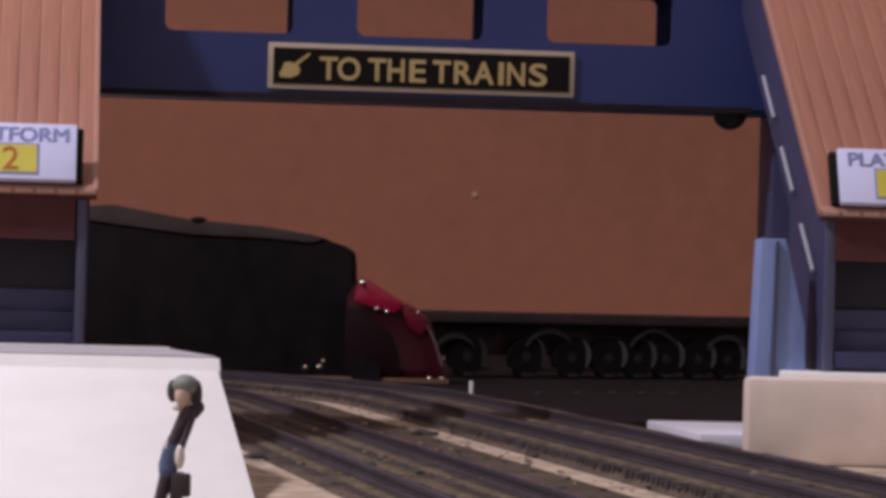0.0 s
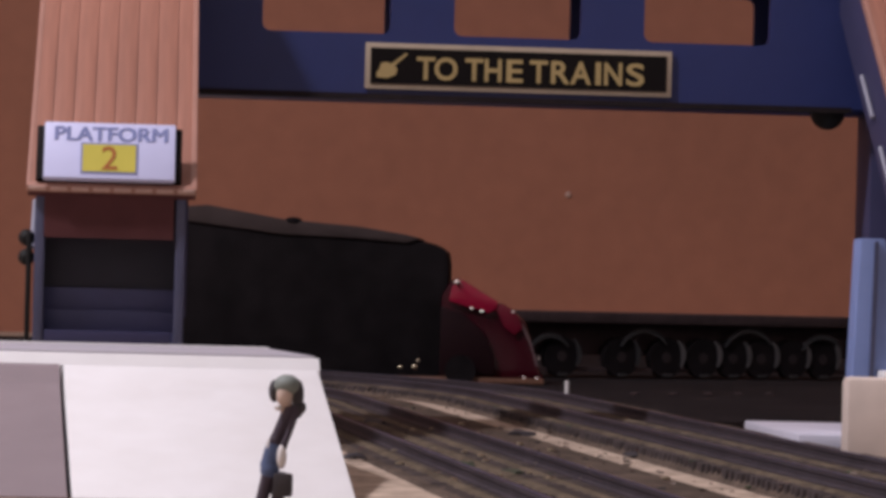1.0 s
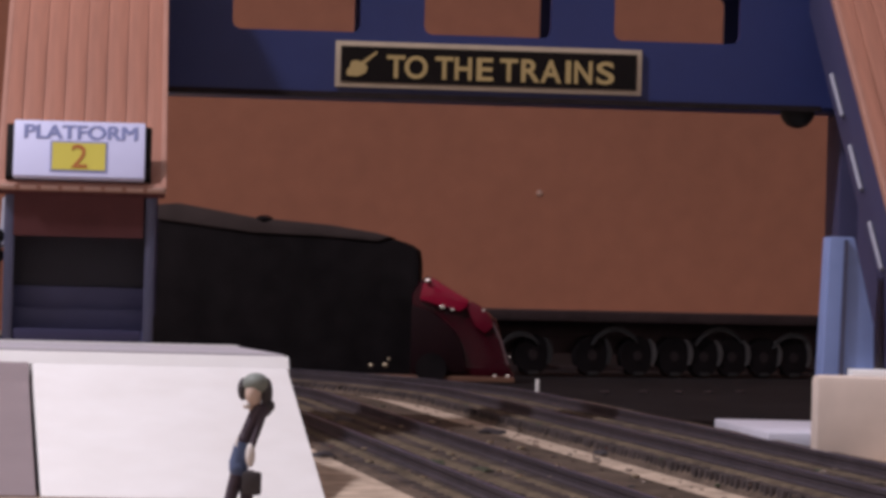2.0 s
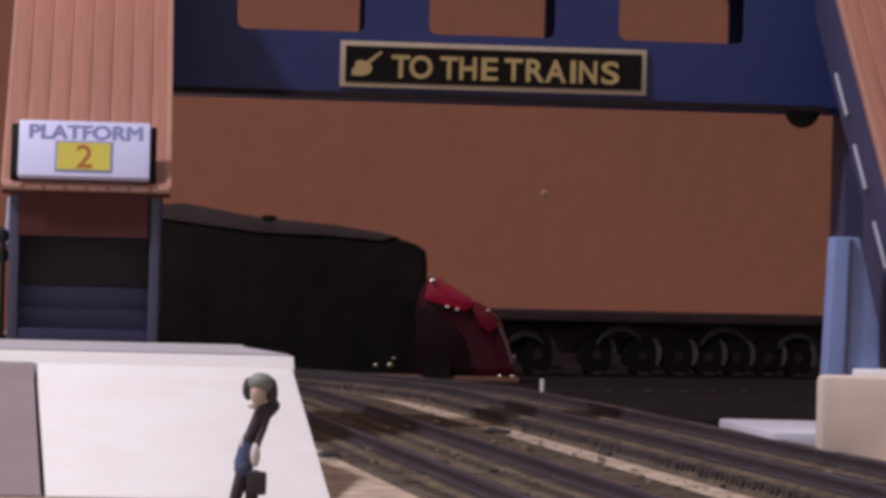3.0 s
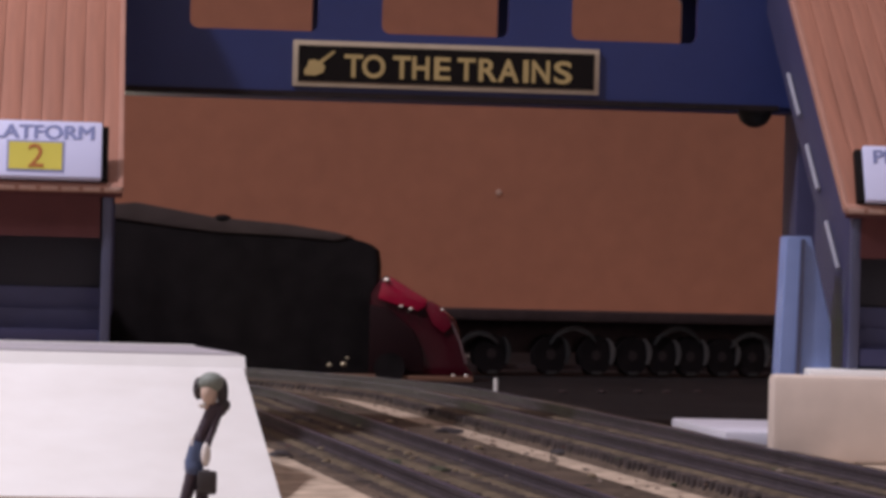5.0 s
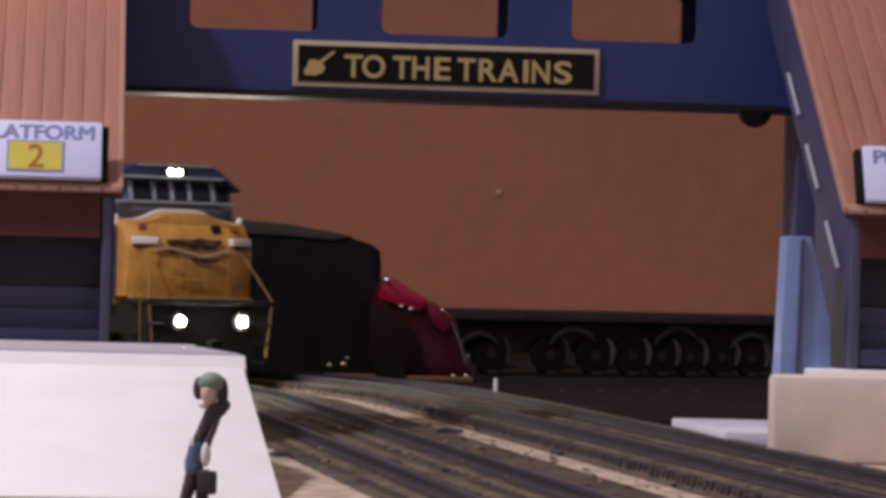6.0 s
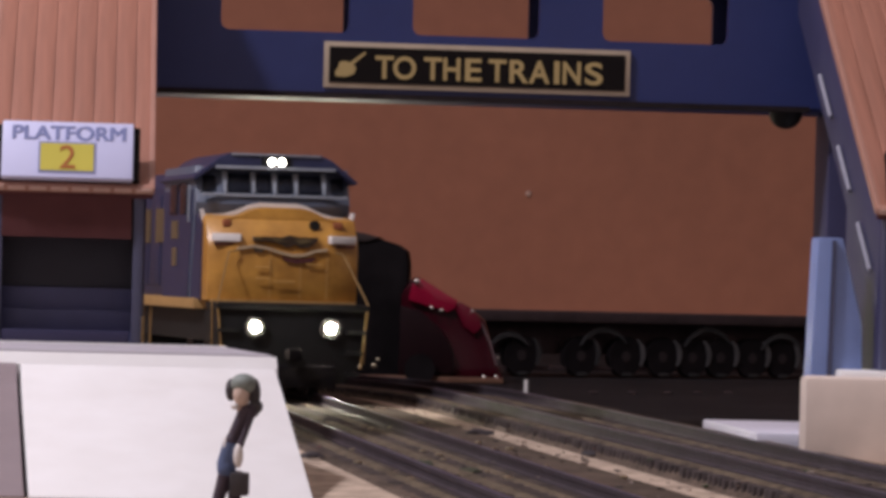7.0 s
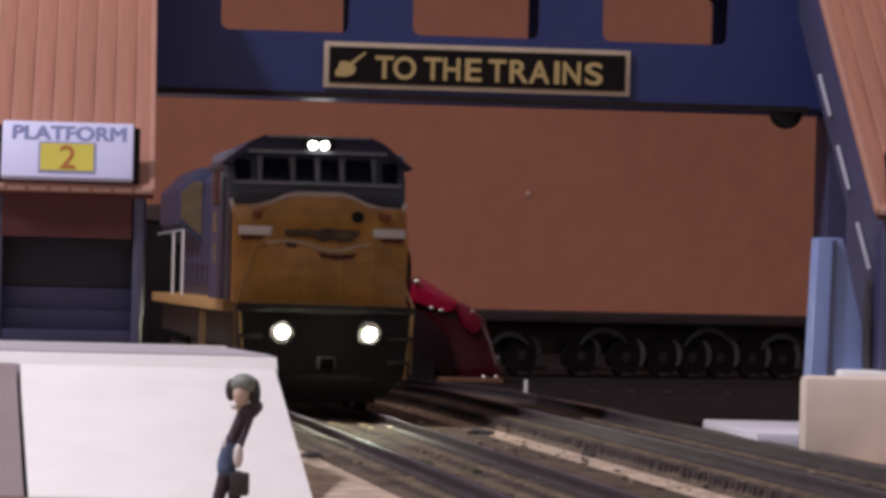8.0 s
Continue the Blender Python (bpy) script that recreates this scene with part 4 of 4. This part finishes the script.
    for i in range(10):
        for s in (-1, 1):
            x = s * 11.0
            part("hood_door", box(min(x, x + s * .3), max(x, x + s * .3), 66 + i * 16, 79 + i * 16, 23, 44, 0.1), M_LBLUE, loco)
    part("fuel_tank", box(-14, 14, 96, 154, 4.5, 12, 1.5), M_LBLACK, loco)
    for cy in (42, 206):
        truck = part("truck", box(-13.5, 13.5, cy - 26, cy + 26, 4.5, 9.5, 0.8), M_LBLACK, loco, "black six-wheel truck")
        for y in (cy - 20, cy, cy + 20):
            for s in (-1, 1):
                part("wheel", tube((s * 7.8, y, 6.0), (s * 10.2, y, 6.0), 5.9, 20), M_WHEEL, truck)
    # the engine is built to nominal sizes and enlarged by its kit's proportion
    for ob in loco.children_recursive:
        ob.data.transform(Matrix.Scale(1.07, 4))
        ob.location *= 1.07
    return loco


build_room()
build_track("near model track with steel rails on dark ballast", -22.3, 655, 178, 330, 530, 1190, -16.8, 23.8, tied=1180)
build_track("far model track with steel rails on dark ballast", 31.6, 618, 210, 330, 500, 640, -14.2, 22.0, 1.5, 3.5)
build_gravel()
build_glints()
build_clumps()
build_platforms()
build_yard()
build_footbridge()
build_signs()
build_background_things()
build_figurine()
LOCO = build_locomotive()


def motions():
    # nose position, heading; the engine rolls out of the curve at an even speed
    rows = [(0.0, -584, 1054, 149.7, 1.4), (1.0, -492.6, 1103.6, 132.4, 1.4), (2.0, -390.5, 1123.6, 115, 1.4), (3.0, -287.1, 1112.2, 97.6, 1.4), (4.0, -191.8, 1070.4, 80, 1.4),
            (4.7, -131.5, 1023, 60.5, 1.4), (5.3, -94.5, 971, 45.5, 1.4), (5.8, -71.1, 924.2, 34.3, 1.4), (6.2, -58.7, 887.0, 27.8, 1.35),
            (6.6, -51.2, 849, 21.4, 1.45), (7.0, -45.8, 810.9, 15.3, 1.75), (7.4, -41.55, 772.3, 10.4, 2.25), (7.7, -38.0, 743.2, 9.1, 2.45), (8.0, -33.7, 711.2, 8.8, 2.25)]
    walk(LOCO, [(t, at(x, y, z, h)) for t, x, y, h, z in rows])


motions()
